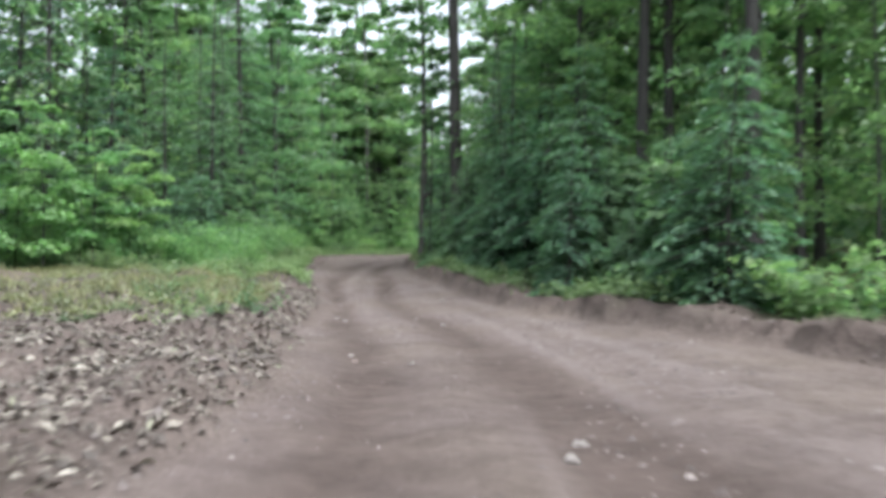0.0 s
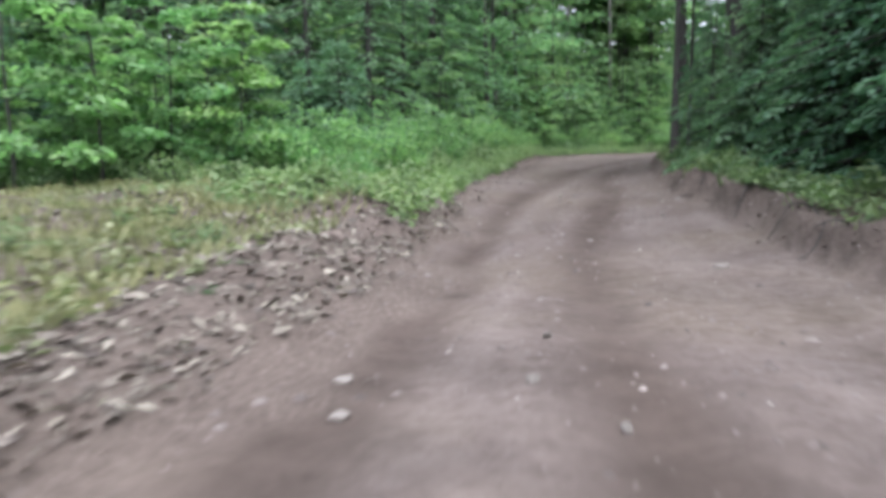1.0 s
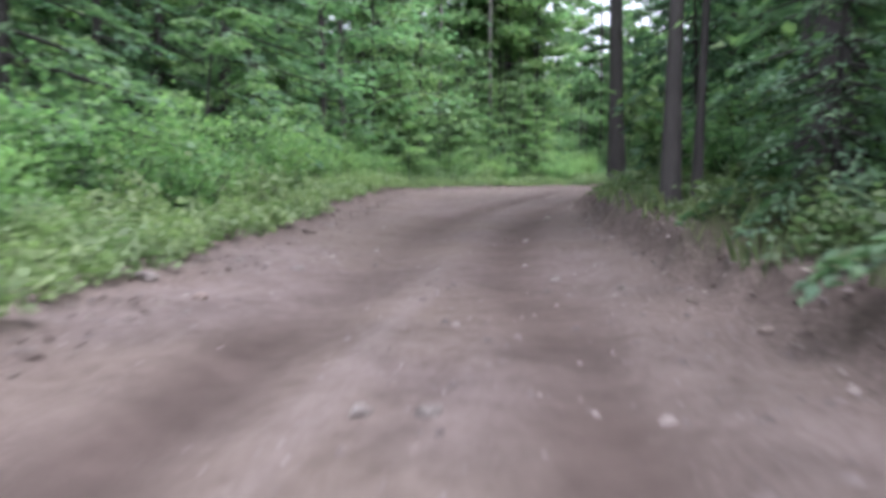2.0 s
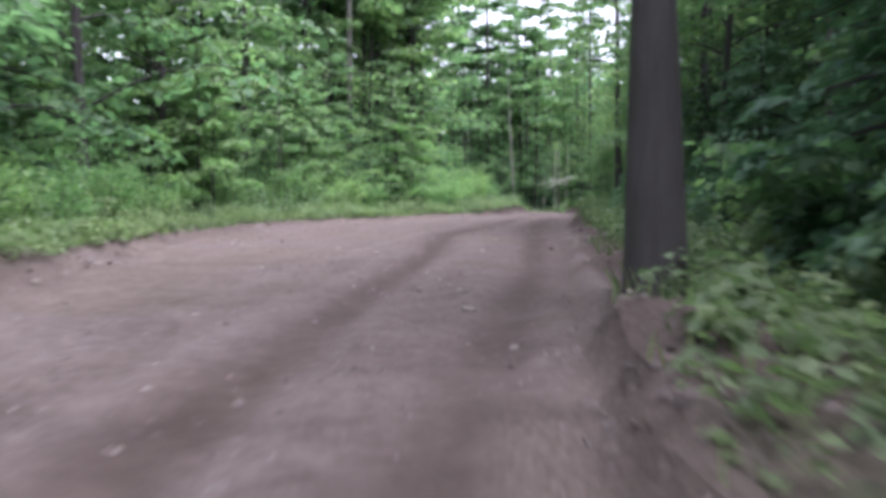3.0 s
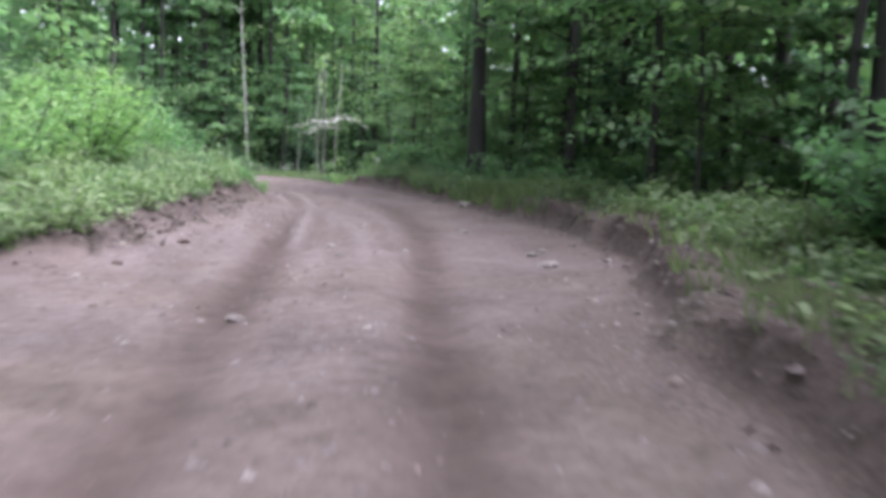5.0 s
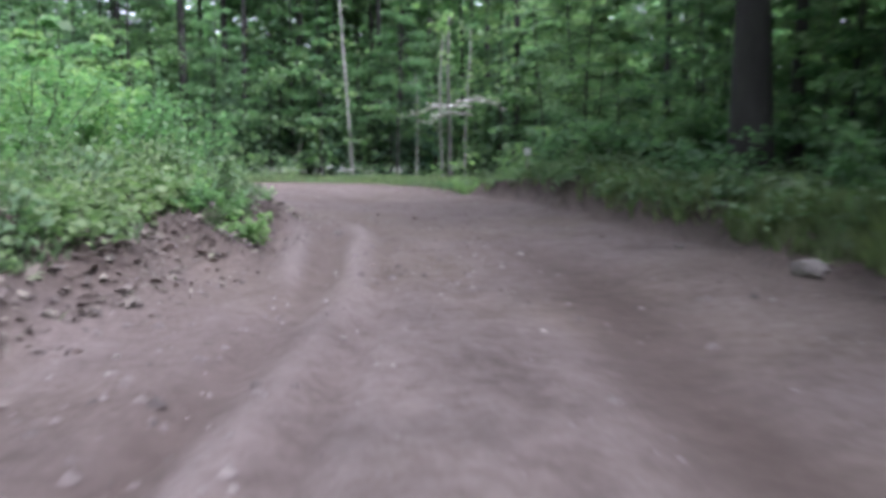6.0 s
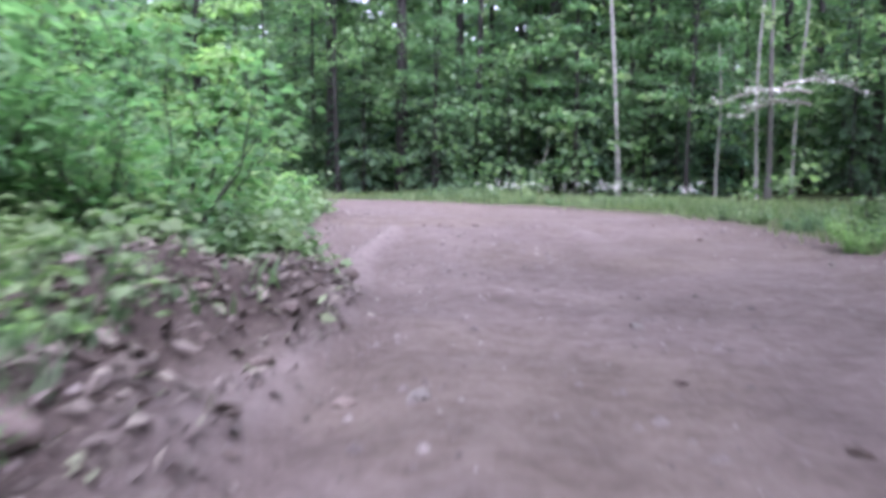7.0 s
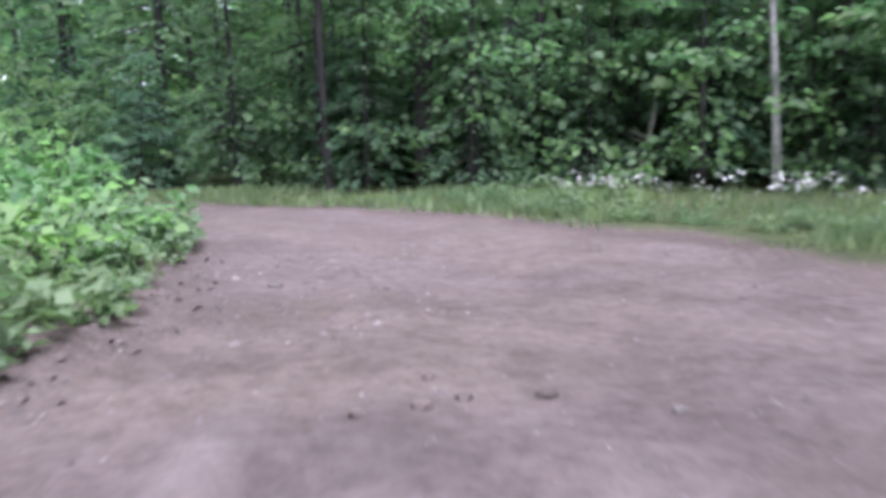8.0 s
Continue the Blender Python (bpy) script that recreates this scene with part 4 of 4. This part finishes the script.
def grass(name, seed, count, area, near, far, height, mat, label, sides=(-1, 1)):
    """Blades standing on the ground between two distances from the edge of the track, one object."""
    rng = np.random.default_rng(seed)
    x, y = rng.uniform(area[0], area[1], count * 8), rng.uniform(area[2], area[3], count * 8)
    h, out, _, side = ground_shape(x, y)
    dense = rough_ground(x * 1.1, y * 1.1, 1, 6) + rng.normal(0, 0.5, len(x)) > -0.25
    keep = np.where((out > near) & (out < near + (far - near) * np.sqrt(rng.uniform(0, 1, len(x)))) & np.isin(side, sides) & dense)[0][:count]
    x, y, h = x[keep], y[keep], h[keep]
    n = len(x)
    hgt = height * rng.uniform(0.4, 1.3, n)
    ang = rng.uniform(0, 2 * np.pi, n)
    d = np.stack([np.cos(ang), np.sin(ang), 0 * ang], 1)
    e = np.stack([-np.sin(ang), np.cos(ang), 0 * ang], 1)
    foot = np.stack([x, y, h - 0.02], 1)
    wide = (0.008 + 0.012 * rng.uniform(0, 1, n))[:, None] * (0.6 + 1.2 * height)
    bend = (hgt * rng.uniform(0.15, 0.6, n))[:, None]
    up = np.array([[0, 0, 1.0]])
    v = np.stack([foot - wide * e, foot + wide * e, foot + 0.55 * hgt[:, None] * up + 0.3 * bend * d + 0.8 * wide * e, foot + hgt[:, None] * up + bend * d], 1)
    ob = quads_object(name, v.reshape(-1, 3), np.arange(4 * n).reshape(-1, 4), mat, smooth=False)
    tagged(ob, label, "grass", kind="stuff")


grass("verge_grass", 3, 15000, (-13, 0, 24, 76), 0.25, 3.5, 0.22, GRASS, "uneven green grass on the verge", (-1,))
grass("inner_bend_grass", 13, 6000, (-6, 4, 93, 107), 0.25, 2.2, 0.18, GRASS, "green grass along the inside of the bend", (-1,))
grass("sparse_bank_grass", 14, 7000, (-4, 4, 76, 94), 0.3, 2.6, 0.12, GRASS, "sparse grass on the worn bank", (-1,))
grass("bank_grass", 4, 14000, (-3, 13, 14, 97.5), 0.12, 3.6, 0.2, GRASS_DIM, "green grass and moss on top of the earth bank", (1,))
grass("bank_fringe", 18, 11000, (5.5, 10, 80, 98), 0.02, 1.5, 0.22, GRASS_DIM, "grass hanging over the edge of the bank", (1,))
grass("bend_grass", 5, 17000, (-9, 14, 97, 114), 0.15, 7, 0.18, GRASS, "tall light green grass beyond the bend", (1,))
grass("edge_grass", 15, 4000, (-9.5, -3.6, 19.5, 28), 0.35, 6, 0.17, GRASS, "short green grass at the edge of the clearing", (-1,))
grass("clearing_grass", 6, 26000, (-14, -2.3, 10.5, 25), 0.7, 12, 0.15, GRASS_DRY, "sparse dry grass among wood chips", (-1,))


def ground_leaves(name, seed, count, area, near, far, height, size, mat, label, sides):
    """Low broad-leaved plants that cover the ground in drifts, one object."""
    rng = np.random.default_rng(seed)
    plants = count // 9
    x, y = rng.uniform(area[0], area[1], plants * 8), rng.uniform(area[2], area[3], plants * 8)
    h, out, _, side = ground_shape(x, y)
    drift = rough_ground(x * 1.3, y * 1.3, 1, 6) + rng.normal(0, 0.5, len(x)) > -0.35
    keep = np.where((out > near) & (out < near + (far - near) * np.sqrt(rng.uniform(0, 1, len(x)))) & np.isin(side, sides) & drift)[0][:plants]
    n = len(keep)
    tall = height * (0.35 + 0.9 * rng.uniform(0, 1, n) ** 1.5)
    tier = rng.uniform(0.15, 1.0, (n, 9))
    ang = rng.uniform(0, 2 * np.pi, (n, 9))
    rad = size * rng.uniform(0.3, 1.6, (n, 9))
    c = np.stack([x[keep][:, None] + np.cos(ang) * rad, y[keep][:, None] + np.sin(ang) * rad, h[keep][:, None] + tall[:, None] * tier], -1).reshape(-1, 3)
    ang = ang.ravel()
    ah = np.stack([np.cos(ang), np.sin(ang), rng.normal(-0.1, 0.35, 9 * n)], 1)
    nm = np.stack([rng.normal(0, 0.45, 9 * n), rng.normal(0, 0.45, 9 * n), np.ones(9 * n)], 1)
    L = size * rng.uniform(0.6, 1.5, 9 * n)
    ob = leaves_object(name, [leaf_quads(c, ah, nm, L, L * rng.choice([0.4, 0.6, 0.8], 9 * n))], mat, None)
    tagged(ob, label, "ground plants", kind="stuff")


ground_leaves("verge_plants", 31, 66000, (-13, -2, 19, 78), 0.15, 4.2, 0.34, 0.085, GRASS, "low leafy green plants along the verge", (-1,))
ground_leaves("clearing_plants", 32, 7500, (-13, -2.4, 9, 25), 0.6, 11, 0.2, 0.075, GRASS_DRY, "yellowish green low plants on the clearing", (-1,))
ground_leaves("bank_plants", 33, 66000, (-2.2, 10.5, 12, 97.5), 0.3, 3.0, 0.3, 0.09, GRASS_DIM, "low leafy plants on top of the earth bank", (1,))
ground_leaves("bank_edge_plants", 36, 11000, (5.4, 10, 84, 98.5), 0.06, 1.6, 0.26, 0.075, GRASS, "grass and leafy weeds over the edge of the bank", (1,))
ground_leaves("worn_bank_plants", 34, 30000, (-6, 3, 72, 94), 0.3, 4.2, 0.26, 0.08, GRASS, "low leafy plants above the worn bank", (-1,))
ground_leaves("bend_plants", 35, 16000, (-8, 3, 93, 107), 0.15, 2.6, 0.32, 0.1, GRASS, "light green leafy plants inside the bend", (-1,))


def scraps(name, seed, count, area, near, far, size, mat, label, category, sides, tries=6):
    """Chips, dead leaves and clods lying on the ground, one object."""
    rng = np.random.default_rng(seed)
    x, y = rng.uniform(area[0], area[1], count * tries), rng.uniform(area[2], area[3], count * tries)
    h, out, _, side = ground_shape(x, y)
    keep = np.where((out > near) & (out < far) & np.isin(side, sides))[0][:count]
    x, y, h = x[keep], y[keep], h[keep]
    n = len(x)
    ang = rng.uniform(0, 2 * np.pi, n)
    L = size * (0.4 + 1.5 * rng.uniform(0, 1, n) ** 2)
    c = np.stack([x, y, h + 0.2 * L], 1)
    ah = np.stack([np.cos(ang), np.sin(ang), rng.normal(0, 0.4, n)], 1)
    nm = np.stack([rng.normal(0, 0.6, n), rng.normal(0, 0.6, n), np.ones(n)], 1)
    ob = leaves_object(name, [leaf_quads(c, ah, nm, L, L * rng.choice([0.08, 0.14, 0.25, 0.45], n))], mat, None)
    tagged(ob, label, category, kind="stuff")


scraps("wood_chips", 7, 90000, (-10, -0.5, 2.5, 24), -0.05, 8.5, 0.07, CHIPS, "pale and brown wood chips and dead leaves", "wood chips", (-1,), 2)
scraps("dead_leaves", 17, 34000, (-9, -0.5, 2.5, 23), -0.15, 7.5, 0.062, LITTER, "curled brown and tan dead leaves on the clearing", "dead leaves", (-1,), 2)
scraps("leaf_litter", 8, 26000, (-3, 9, 4, 97), -0.12, 1.8, 0.055, SCRAPS, "brown dead leaves and twigs along the bank", "leaf litter", (1,))
scraps("bank_litter", 16, 26000, (-3, 3, 76, 94), -0.1, 2.6, 0.075, LITTER, "dead leaves and roots on the worn bank", "leaf litter", (-1,))
scraps("verge_litter", 9, 16000, (-9, 4, 24, 104), -0.35, 0.6, 0.055, SCRAPS, "small clods and dead leaves at the edge of the track", "leaf litter", (-1,))


# ---- stones ----
def rock_mesh(seed, mat, flat=0.6):
    bm = bmesh.new()
    bmesh.ops.create_icosphere(bm, subdivisions=2, radius=0.5)
    off = Vector((seed * 3.1, seed * 1.7, 0))
    for v in bm.verts:
        v.co *= 0.75 + 0.5 * noise.noise(v.co * 1.9 + off) + 0.2 * noise.noise(v.co * 5 + off)
        v.co.z = max(v.co.z * flat, -0.16)
    me = bpy.data.meshes.new("rock")
    bm.to_mesh(me)
    bm.free()
    me.materials.append(mat)
    return me


ROCKS = [rock_mesh(n, STONE) for n in range(5)]
CLODS = [rock_mesh(10 + n, STONE_DARK, 0.7) for n in range(3)]


def rock(x, y, size, clod=False):
    ob = new("dirt_clod" if clod else "rock", PLACED.choice(CLODS if clod else ROCKS))
    ob.matrix_basis = pose(x, y, ground_height(x, y) + 0.06 * size, PLACED.uniform(-12, 12), PLACED.uniform(-12, 12), PLACED.uniform(0, 360)) @ Matrix.Diagonal((size, size * PLACED.uniform(0.6, 0.95), size * PLACED.uniform(0.7, 1.0), 1))
    if clod:
        tagged(ob, "dark clod of damp earth on the track", "clod", "clods on the track")
    else:
        tagged(ob, "pale grey stone lying on the dirt track" if size < 0.16 else "larger pale stone half sunk in the dirt", "stone", "stones along the track")


for x, y, size in ((2.47, 91.6, 0.13), (4.48, 75.5, 0.28), (-2.8, 26.3, 0.16), (-2.53, 26.3, 0.12), (-5.2, 29.05, 0.26), (2.91, 88.7, 0.17), (3.41, 93.5, 0.11),
                   (3.29, 77.3, 0.13), (2.36, 77.6, 0.14), (3.35, 80.4, 0.14), (4.84, 79.6, 0.2), (0.09, 50.4, 0.22), (-0.08, 49.6, 0.2), (0.08, 52, 0.2), (1.74, 100.7, 0.1),
                   (-0.99, 14.7, 0.12), (-0.51, 14.2, 0.12), (-1.94, 14.6, 0.12), (-1.72, 14.1, 0.11), (0.68, 4.4, 0.17), (2.3, 76.6, 0.15), (5.38, 75.8, 0.16), (-1.13, 59.9, 0.15),
                   (4.75, 76.6, 0.2), (5.0, 76.9, 0.2), (5.6, 77.2, 0.16), (6.34, 84.2, 0.42), (-0.35, 8.5, 0.12), (-1.1, 9.5, 0.1)):
    rock(x, y, size)
for x, y, size in ((4.1, 91.4, 0.12), (0.72, 100.5, 0.13), (0.84, 100.7, 0.12), (3.56, 92.2, 0.1), (-1.53, 61.25, 0.13), (-3.36, 17.5, 0.3), (-3.0, 17.2, 0.2), (0.5, 100.3, 0.1), (0.62, 100.9, 0.09)):
    rock(x, y, size, True)
for n in range(230):
    y = 3 + 100 * (n + PLACED.uniform(0, 1)) / 230
    k = n % 5
    if k < 2:
        x = side_of(y, RIGHT_LINE) - abs(PLACED.gauss(0, 0.6)) + 0.1
    elif k < 4:
        if y < 22:
            continue
        x = side_of(y, LEFT_LINE) + abs(PLACED.gauss(0, 0.5)) - 0.2
    else:
        x = side_of(y, WHEEL_LINE) + PLACED.gauss(0, 0.5)
    rock(x, y, 0.035 + 0.13 * PLACED.random() ** 2.2, clod=PLACED.random() < 0.4)

for n in range(92):
    y = PLACED.uniform(77, 94) if n < 80 else PLACED.uniform(94, 99)
    rock(side_of(y, LEFT_LINE) + (0.15 - 1.5 * PLACED.random() ** 1.3 if n < 80 else PLACED.uniform(-0.1, 0.6)), y, 0.05 + 0.17 * PLACED.random() ** 2, clod=PLACED.random() < 0.9)
# rubble along the outside of the wide bend
for n in range(64):
    y = PLACED.uniform(52, 74)
    rock(side_of(y, LEFT_LINE) - 0.1 + 2.6 * PLACED.random() ** 2, y, 0.06 + 0.2 * PLACED.random() ** 2, clod=PLACED.random() < 0.55)


def gravel(seed, count):
    """Small pebbles over the whole track, one object."""
    rng = np.random.default_rng(seed)
    base = np.array([(1, 0, 0), (-0.5, 0.85, 0), (-0.5, -0.85, 0), (0, 0, 0.8)])
    x, y = rng.uniform(-8, 9, count * 4), rng.uniform(1, 106, count * 4)
    h, out, rut, _ = ground_shape(x, y)
    keep = np.where((out < 0.1) & (rng.uniform(0, 1, len(x)) > 0.8 * rut[:, 0]))[0][:count]
    n = len(keep)
    s = 0.005 + 0.014 * rng.uniform(0, 1, n) ** 2
    ang = rng.uniform(0, 6.28, n)
    c, q = np.cos(ang)[:, None], np.sin(ang)[:, None]
    bx, by, bz = base[None, :, 0], base[None, :, 1], base[None, :, 2]
    v = np.stack([x[keep][:, None] + s[:, None] * (c * bx - q * by), y[keep][:, None] + s[:, None] * (q * bx + c * by), h[keep][:, None] + s[:, None] * bz], -1)
    f = (np.arange(n)[:, None, None] * 4 + np.array([(0, 1, 3), (1, 2, 3), (2, 0, 3)])[None]).reshape(-1, 3)
    ob = quads_object("gravel", v.reshape(-1, 3), f, PEBBLE, smooth=False)
    tagged(ob, "small grey and brown pebbles scattered over the dirt", "gravel", kind="stuff")


PEBBLE = scrap_material("pebble", [(0.0, (0.08, 0.065, 0.06)), (0.6, (0.13, 0.107, 0.1)), (1.0, (0.21, 0.18, 0.168))])
gravel(12, 9000)


def crumbs(seed, count):
    """Clods and crumbs of earth scattered over the track in drifts, one object."""
    rng = np.random.default_rng(seed)
    base = np.array([(1, 0, -0.1), (0.2, 0.9, -0.1), (-0.9, 0.4, -0.1), (-0.5, -0.8, -0.1), (0.5, -0.7, -0.1), (0.35, 0.1, 0.6), (-0.4, -0.1, 0.5)])
    x, y = rng.uniform(-8, 9, count * 8), rng.uniform(2, 106, count * 8)
    h, out, rut, _ = ground_shape(x, y)
    drift = rough_ground(x * 1.6, y * 0.9, 1, 6) + rng.normal(0, 0.45, len(x)) + 1.2 * ease(-1.2, 0, out) - 0.8 * rut[:, 0] > 0.45
    keep = np.where((out < 0.4) & drift)[0][:count]
    n = len(keep)
    s = (0.012 + 0.035 * rng.uniform(0, 1, n) ** 3)[:, None, None]
    ang = rng.uniform(0, 6.28, n)
    c, q = np.cos(ang)[:, None], np.sin(ang)[:, None]
    p = base[None] * rng.uniform(0.6, 1.3, (n, 7, 3)) * s
    v = np.stack([x[keep][:, None] + c * p[..., 0] - q * p[..., 1], y[keep][:, None] + q * p[..., 0] + c * p[..., 1], h[keep][:, None] + p[..., 2]], -1)
    f = np.array([(0, 1, 5), (1, 2, 5), (2, 6, 5), (2, 3, 6), (3, 4, 6), (4, 5, 6), (4, 0, 5)])
    faces = (np.arange(n)[:, None, None] * 7 + f[None]).reshape(-1, 3)
    ob = quads_object("dirt_crumbs", v.reshape(-1, 3), faces, CRUMB, smooth=False)
    tagged(ob, "crumbs and small clods of dry brown earth", "dirt crumbs", kind="stuff")


CRUMB = scrap_material("crumb", [(0.0, (0.045, 0.034, 0.03)), (0.5, (0.085, 0.067, 0.06)), (0.9, (0.12, 0.098, 0.09)), (1.0, (0.2, 0.17, 0.155))])
crumbs(21, 9000)


def exposed_root(y, seed):
    """A thin root that hangs out of the cut bank down to its foot."""
    rng = np.random.default_rng(seed)
    x = side_of(y, RIGHT_LINE)
    root = new("root")
    tagged(root, "thin dark root hanging out of the earth bank", "root", "roots in the bank")
    s = np.linspace(0, 1, 7)
    px, py = x + 0.42 - 0.5 * s, y + rng.uniform(-0.5, 0.5) * s + 0.05 * np.sin(5 * s + seed)
    pz = ground_shape(px, py)[0] + 0.015 + 0.05 * np.sin(math.pi * s)
    pz[0] -= 0.05
    p = np.stack([px - x, py - y, pz - pz[-1]], 1)
    joined("root_stem", [tube(p, np.linspace(0.012, 0.004, 7), 5)], BARK_DARK, root)
    twig = p[3] + np.outer(np.linspace(0, 1, 4), np.array([-0.12, rng.uniform(-0.25, 0.25), -0.06]))
    joined("root_twig", [tube(twig, [0.009, 0.007, 0.005, 0.003], 4)], BARK_DARK, root)
    root.matrix_basis = pose(x, y, pz[-1])


for n in range(9):
    exposed_root(17 + 9 * (n + PLACED.random()) / 4 if n < 4 else 75 + 9 * (n - 4 + PLACED.random()) / 5, 400 + n)


# ---- beyond the bend: birch, bare trunks, pale dead boughs, white flowers, marker stake ----
def bare_trunk(x, y, height, radius, bark, label, name="tree", seed=1, lean=0.02):
    root = new(name)
    tagged(root, label, "tree", "bare trunks at the bend")
    rng = np.random.default_rng(seed)
    tubes = [tube(trunk_line(rng, height, lean, 0.12), flare(radius, 9, 0.45), 8)]
    joined("trunk", tubes, bark, root)
    for n in range(5):
        z = height * rng.uniform(0.3, 0.95)
        a = rng.uniform(0, 6.28)
        r = rng.uniform(0.2, 0.6)
        line = trunk_line(np.random.default_rng(seed), height, lean, 0.12)
        at = np.array([np.interp(z, line[:, 2], line[:, 0]), np.interp(z, line[:, 2], line[:, 1]), z])
        joined("twig", [tube([at, at + np.array([r * math.cos(a), r * math.sin(a), 0.15])], [0.012, 0.004], 4)], bark, root)
    root.matrix_basis = pose(x, y, ground_height(x, y))
    return root


birch = broadleaf(200, 15, 0.068, 0.55, 2.2, 14, 1500, 0.24, LEAF_MAPLE, BARK_BIRCH, "slender white birch with a high crown", bend=0.25, lean=0.004)
birch.matrix_basis = pose(3.45, 112.7, ground_height(3.45, 112.7), 0, 2.4, 200)
bare_trunk(1.1, 113.0, 1.7, 0.03, DEAD_WOOD, "thin broken grey sapling stem", seed=3)
bare_trunk(6.05, 112.0, 4.2, 0.04, BARK_BIRCH, "thin pale bare sapling", seed=4)
bare_trunk(7.05, 111.6, 5.5, 0.05, BARK_BIRCH, "thin pale bare trunk", seed=5)
bare_trunk(7.35, 111.6, 6.5, 0.09, BARK_GREY, "grey bare trunk among saplings", seed=6)
bare_trunk(8.1, 112.4, 6.0, 0.055, BARK_BIRCH, "thin pale bare trunk", seed=7)


def pale_bough(x, y, z, length, turn, seed):
    """A long dead bough with pale lichen-grey twigs, leaning out of the wood."""
    rng = np.random.default_rng(seed)
    root = new("dead_bough")
    tagged(root, "long pale dead bough with grey twigs", "branch", "dead boughs at the bend")
    s = np.linspace(0, 1, 7)
    d = np.array([math.cos(turn), math.sin(turn), 0])
    p = s[:, None] * length * d + np.stack([0 * s, 0 * s, 0.25 * np.sin(3 * s) - 0.35 * s], 1)
    joined("bough", [tube(p, np.linspace(0.045, 0.012, 7), 6)], DEAD_WOOD, root)
    tubes, cs, ah = [], [], []
    for n in range(16):
        q = rng.uniform(0.1, 1)
        at = np.array([np.interp(q, s, p[:, k]) for k in range(3)])
        a = turn + rng.choice((-1, 1)) * rng.uniform(0.5, 1.2)
        w = rng.uniform(0.25, 0.7)
        e = np.array([math.cos(a), math.sin(a), rng.uniform(-0.25, 0.25)]) * w
        tubes.append(tube([at, at + 0.6 * e, at + e + np.array([0, 0, -0.06])], [0.013, 0.008, 0.003], 4))
        for f in rng.uniform(0.2, 1, 9):
            cs.append(at + e * f + rng.normal(0, 0.05, 3))
            ah.append(e + rng.normal(0, 0.2, 3))
    tagged(joined("twig_mass", tubes, DEAD_WOOD, root), kind="stuff")
    c, a = np.array(cs), np.array(ah)
    L = rng.uniform(0.06, 0.14, len(c))
    tagged(leaves_object("dry_leaf_mass", [leaf_quads(c, a, np.tile([0.1, 0.2, 1.0], (len(c), 1)) + rng.normal(0, 0.3, c.shape), L, L * 0.6)], PETAL, root), kind="stuff")
    root.matrix_basis = pose(x, y, z)


pale_bough(8.2, 111.0, climb(112) + 2.75, 2.4, math.pi + 0.25, 1)
pale_bough(8.2, 111.1, climb(112) + 2.45, 1.7, math.pi + 0.1, 2)
pale_bough(7.5, 110.9, climb(112) + 2.95, 1.9, -0.35, 3)


def flower_clump(x, y, seed):
    rng = np.random.default_rng(seed)
    root = new("flower_clump")
    tagged(root, "tall wildflowers with small white heads", "flowers", "white flowers at the bend")
    h = ground_height(x, y)
    tubes, cs = [], []
    for n in range(9):
        foot = np.array([rng.normal(0, 0.25), rng.normal(0, 0.25), -0.02])
        top = foot + np.array([rng.normal(0, 0.1), rng.normal(0, 0.1), rng.uniform(0.25, 0.5)])
        tubes.append(tube([foot, (foot + top) / 2 + rng.normal(0, 0.03, 3), top], [0.008, 0.006, 0.004], 4))
        for k in range(6):
            cs.append(top + rng.normal(0, 0.06, 3) * np.array([1, 1, 0.4]))
    c = np.array(cs)
    tagged(joined("stalk_mass", tubes, GRASS, root), kind="stuff")
    L = rng.uniform(0.02, 0.048, len(c))
    tagged(leaves_object("bloom_mass", [leaf_quads(c, rng.normal(0, 1, c.shape), np.tile([0, 0, 1.0], (len(c), 1)) + rng.normal(0, 0.4, c.shape), L, L)], PETAL, root, ), kind="stuff")
    root.matrix_basis = pose(x, y, h)


for n in range(9):
    x = -0.5 + 5.5 * (n + PLACED.uniform(0, 1)) / 9
    flower_clump(x, 109.9 - 0.45 * max(0, x - 0.5) + PLACED.uniform(-0.4, 0.5), 300 + n)


def marker_stake(x, y):
    root = new("marker_stake")
    tagged(root, "wooden stake with a small white tag", "marker stake")
    z = ground_height(x, y)
    joined("stake", [tube([(0, 0, -0.1), (0.01, 0, 0.62)], [0.02, 0.016], 6)], DEAD_WOOD, root)
    bm = bmesh.new()
    bmesh.ops.create_cube(bm, size=1)
    bmesh.ops.scale(bm, vec=(0.17, 0.012, 0.15), verts=bm.verts)
    bmesh.ops.bevel(bm, geom=bm.edges[:], offset=0.004, segments=1)
    bmesh.ops.translate(bm, vec=(0.01, -0.025, 0.55), verts=bm.verts)
    me = bpy.data.meshes.new("tag")
    bm.to_mesh(me)
    bm.free()
    me.materials.append(WHITE_PAINT)
    new("tag", me).parent = root
    root.matrix_basis = pose(x, y, z, 0, 0, 20)


marker_stake(6.85, 95.6)
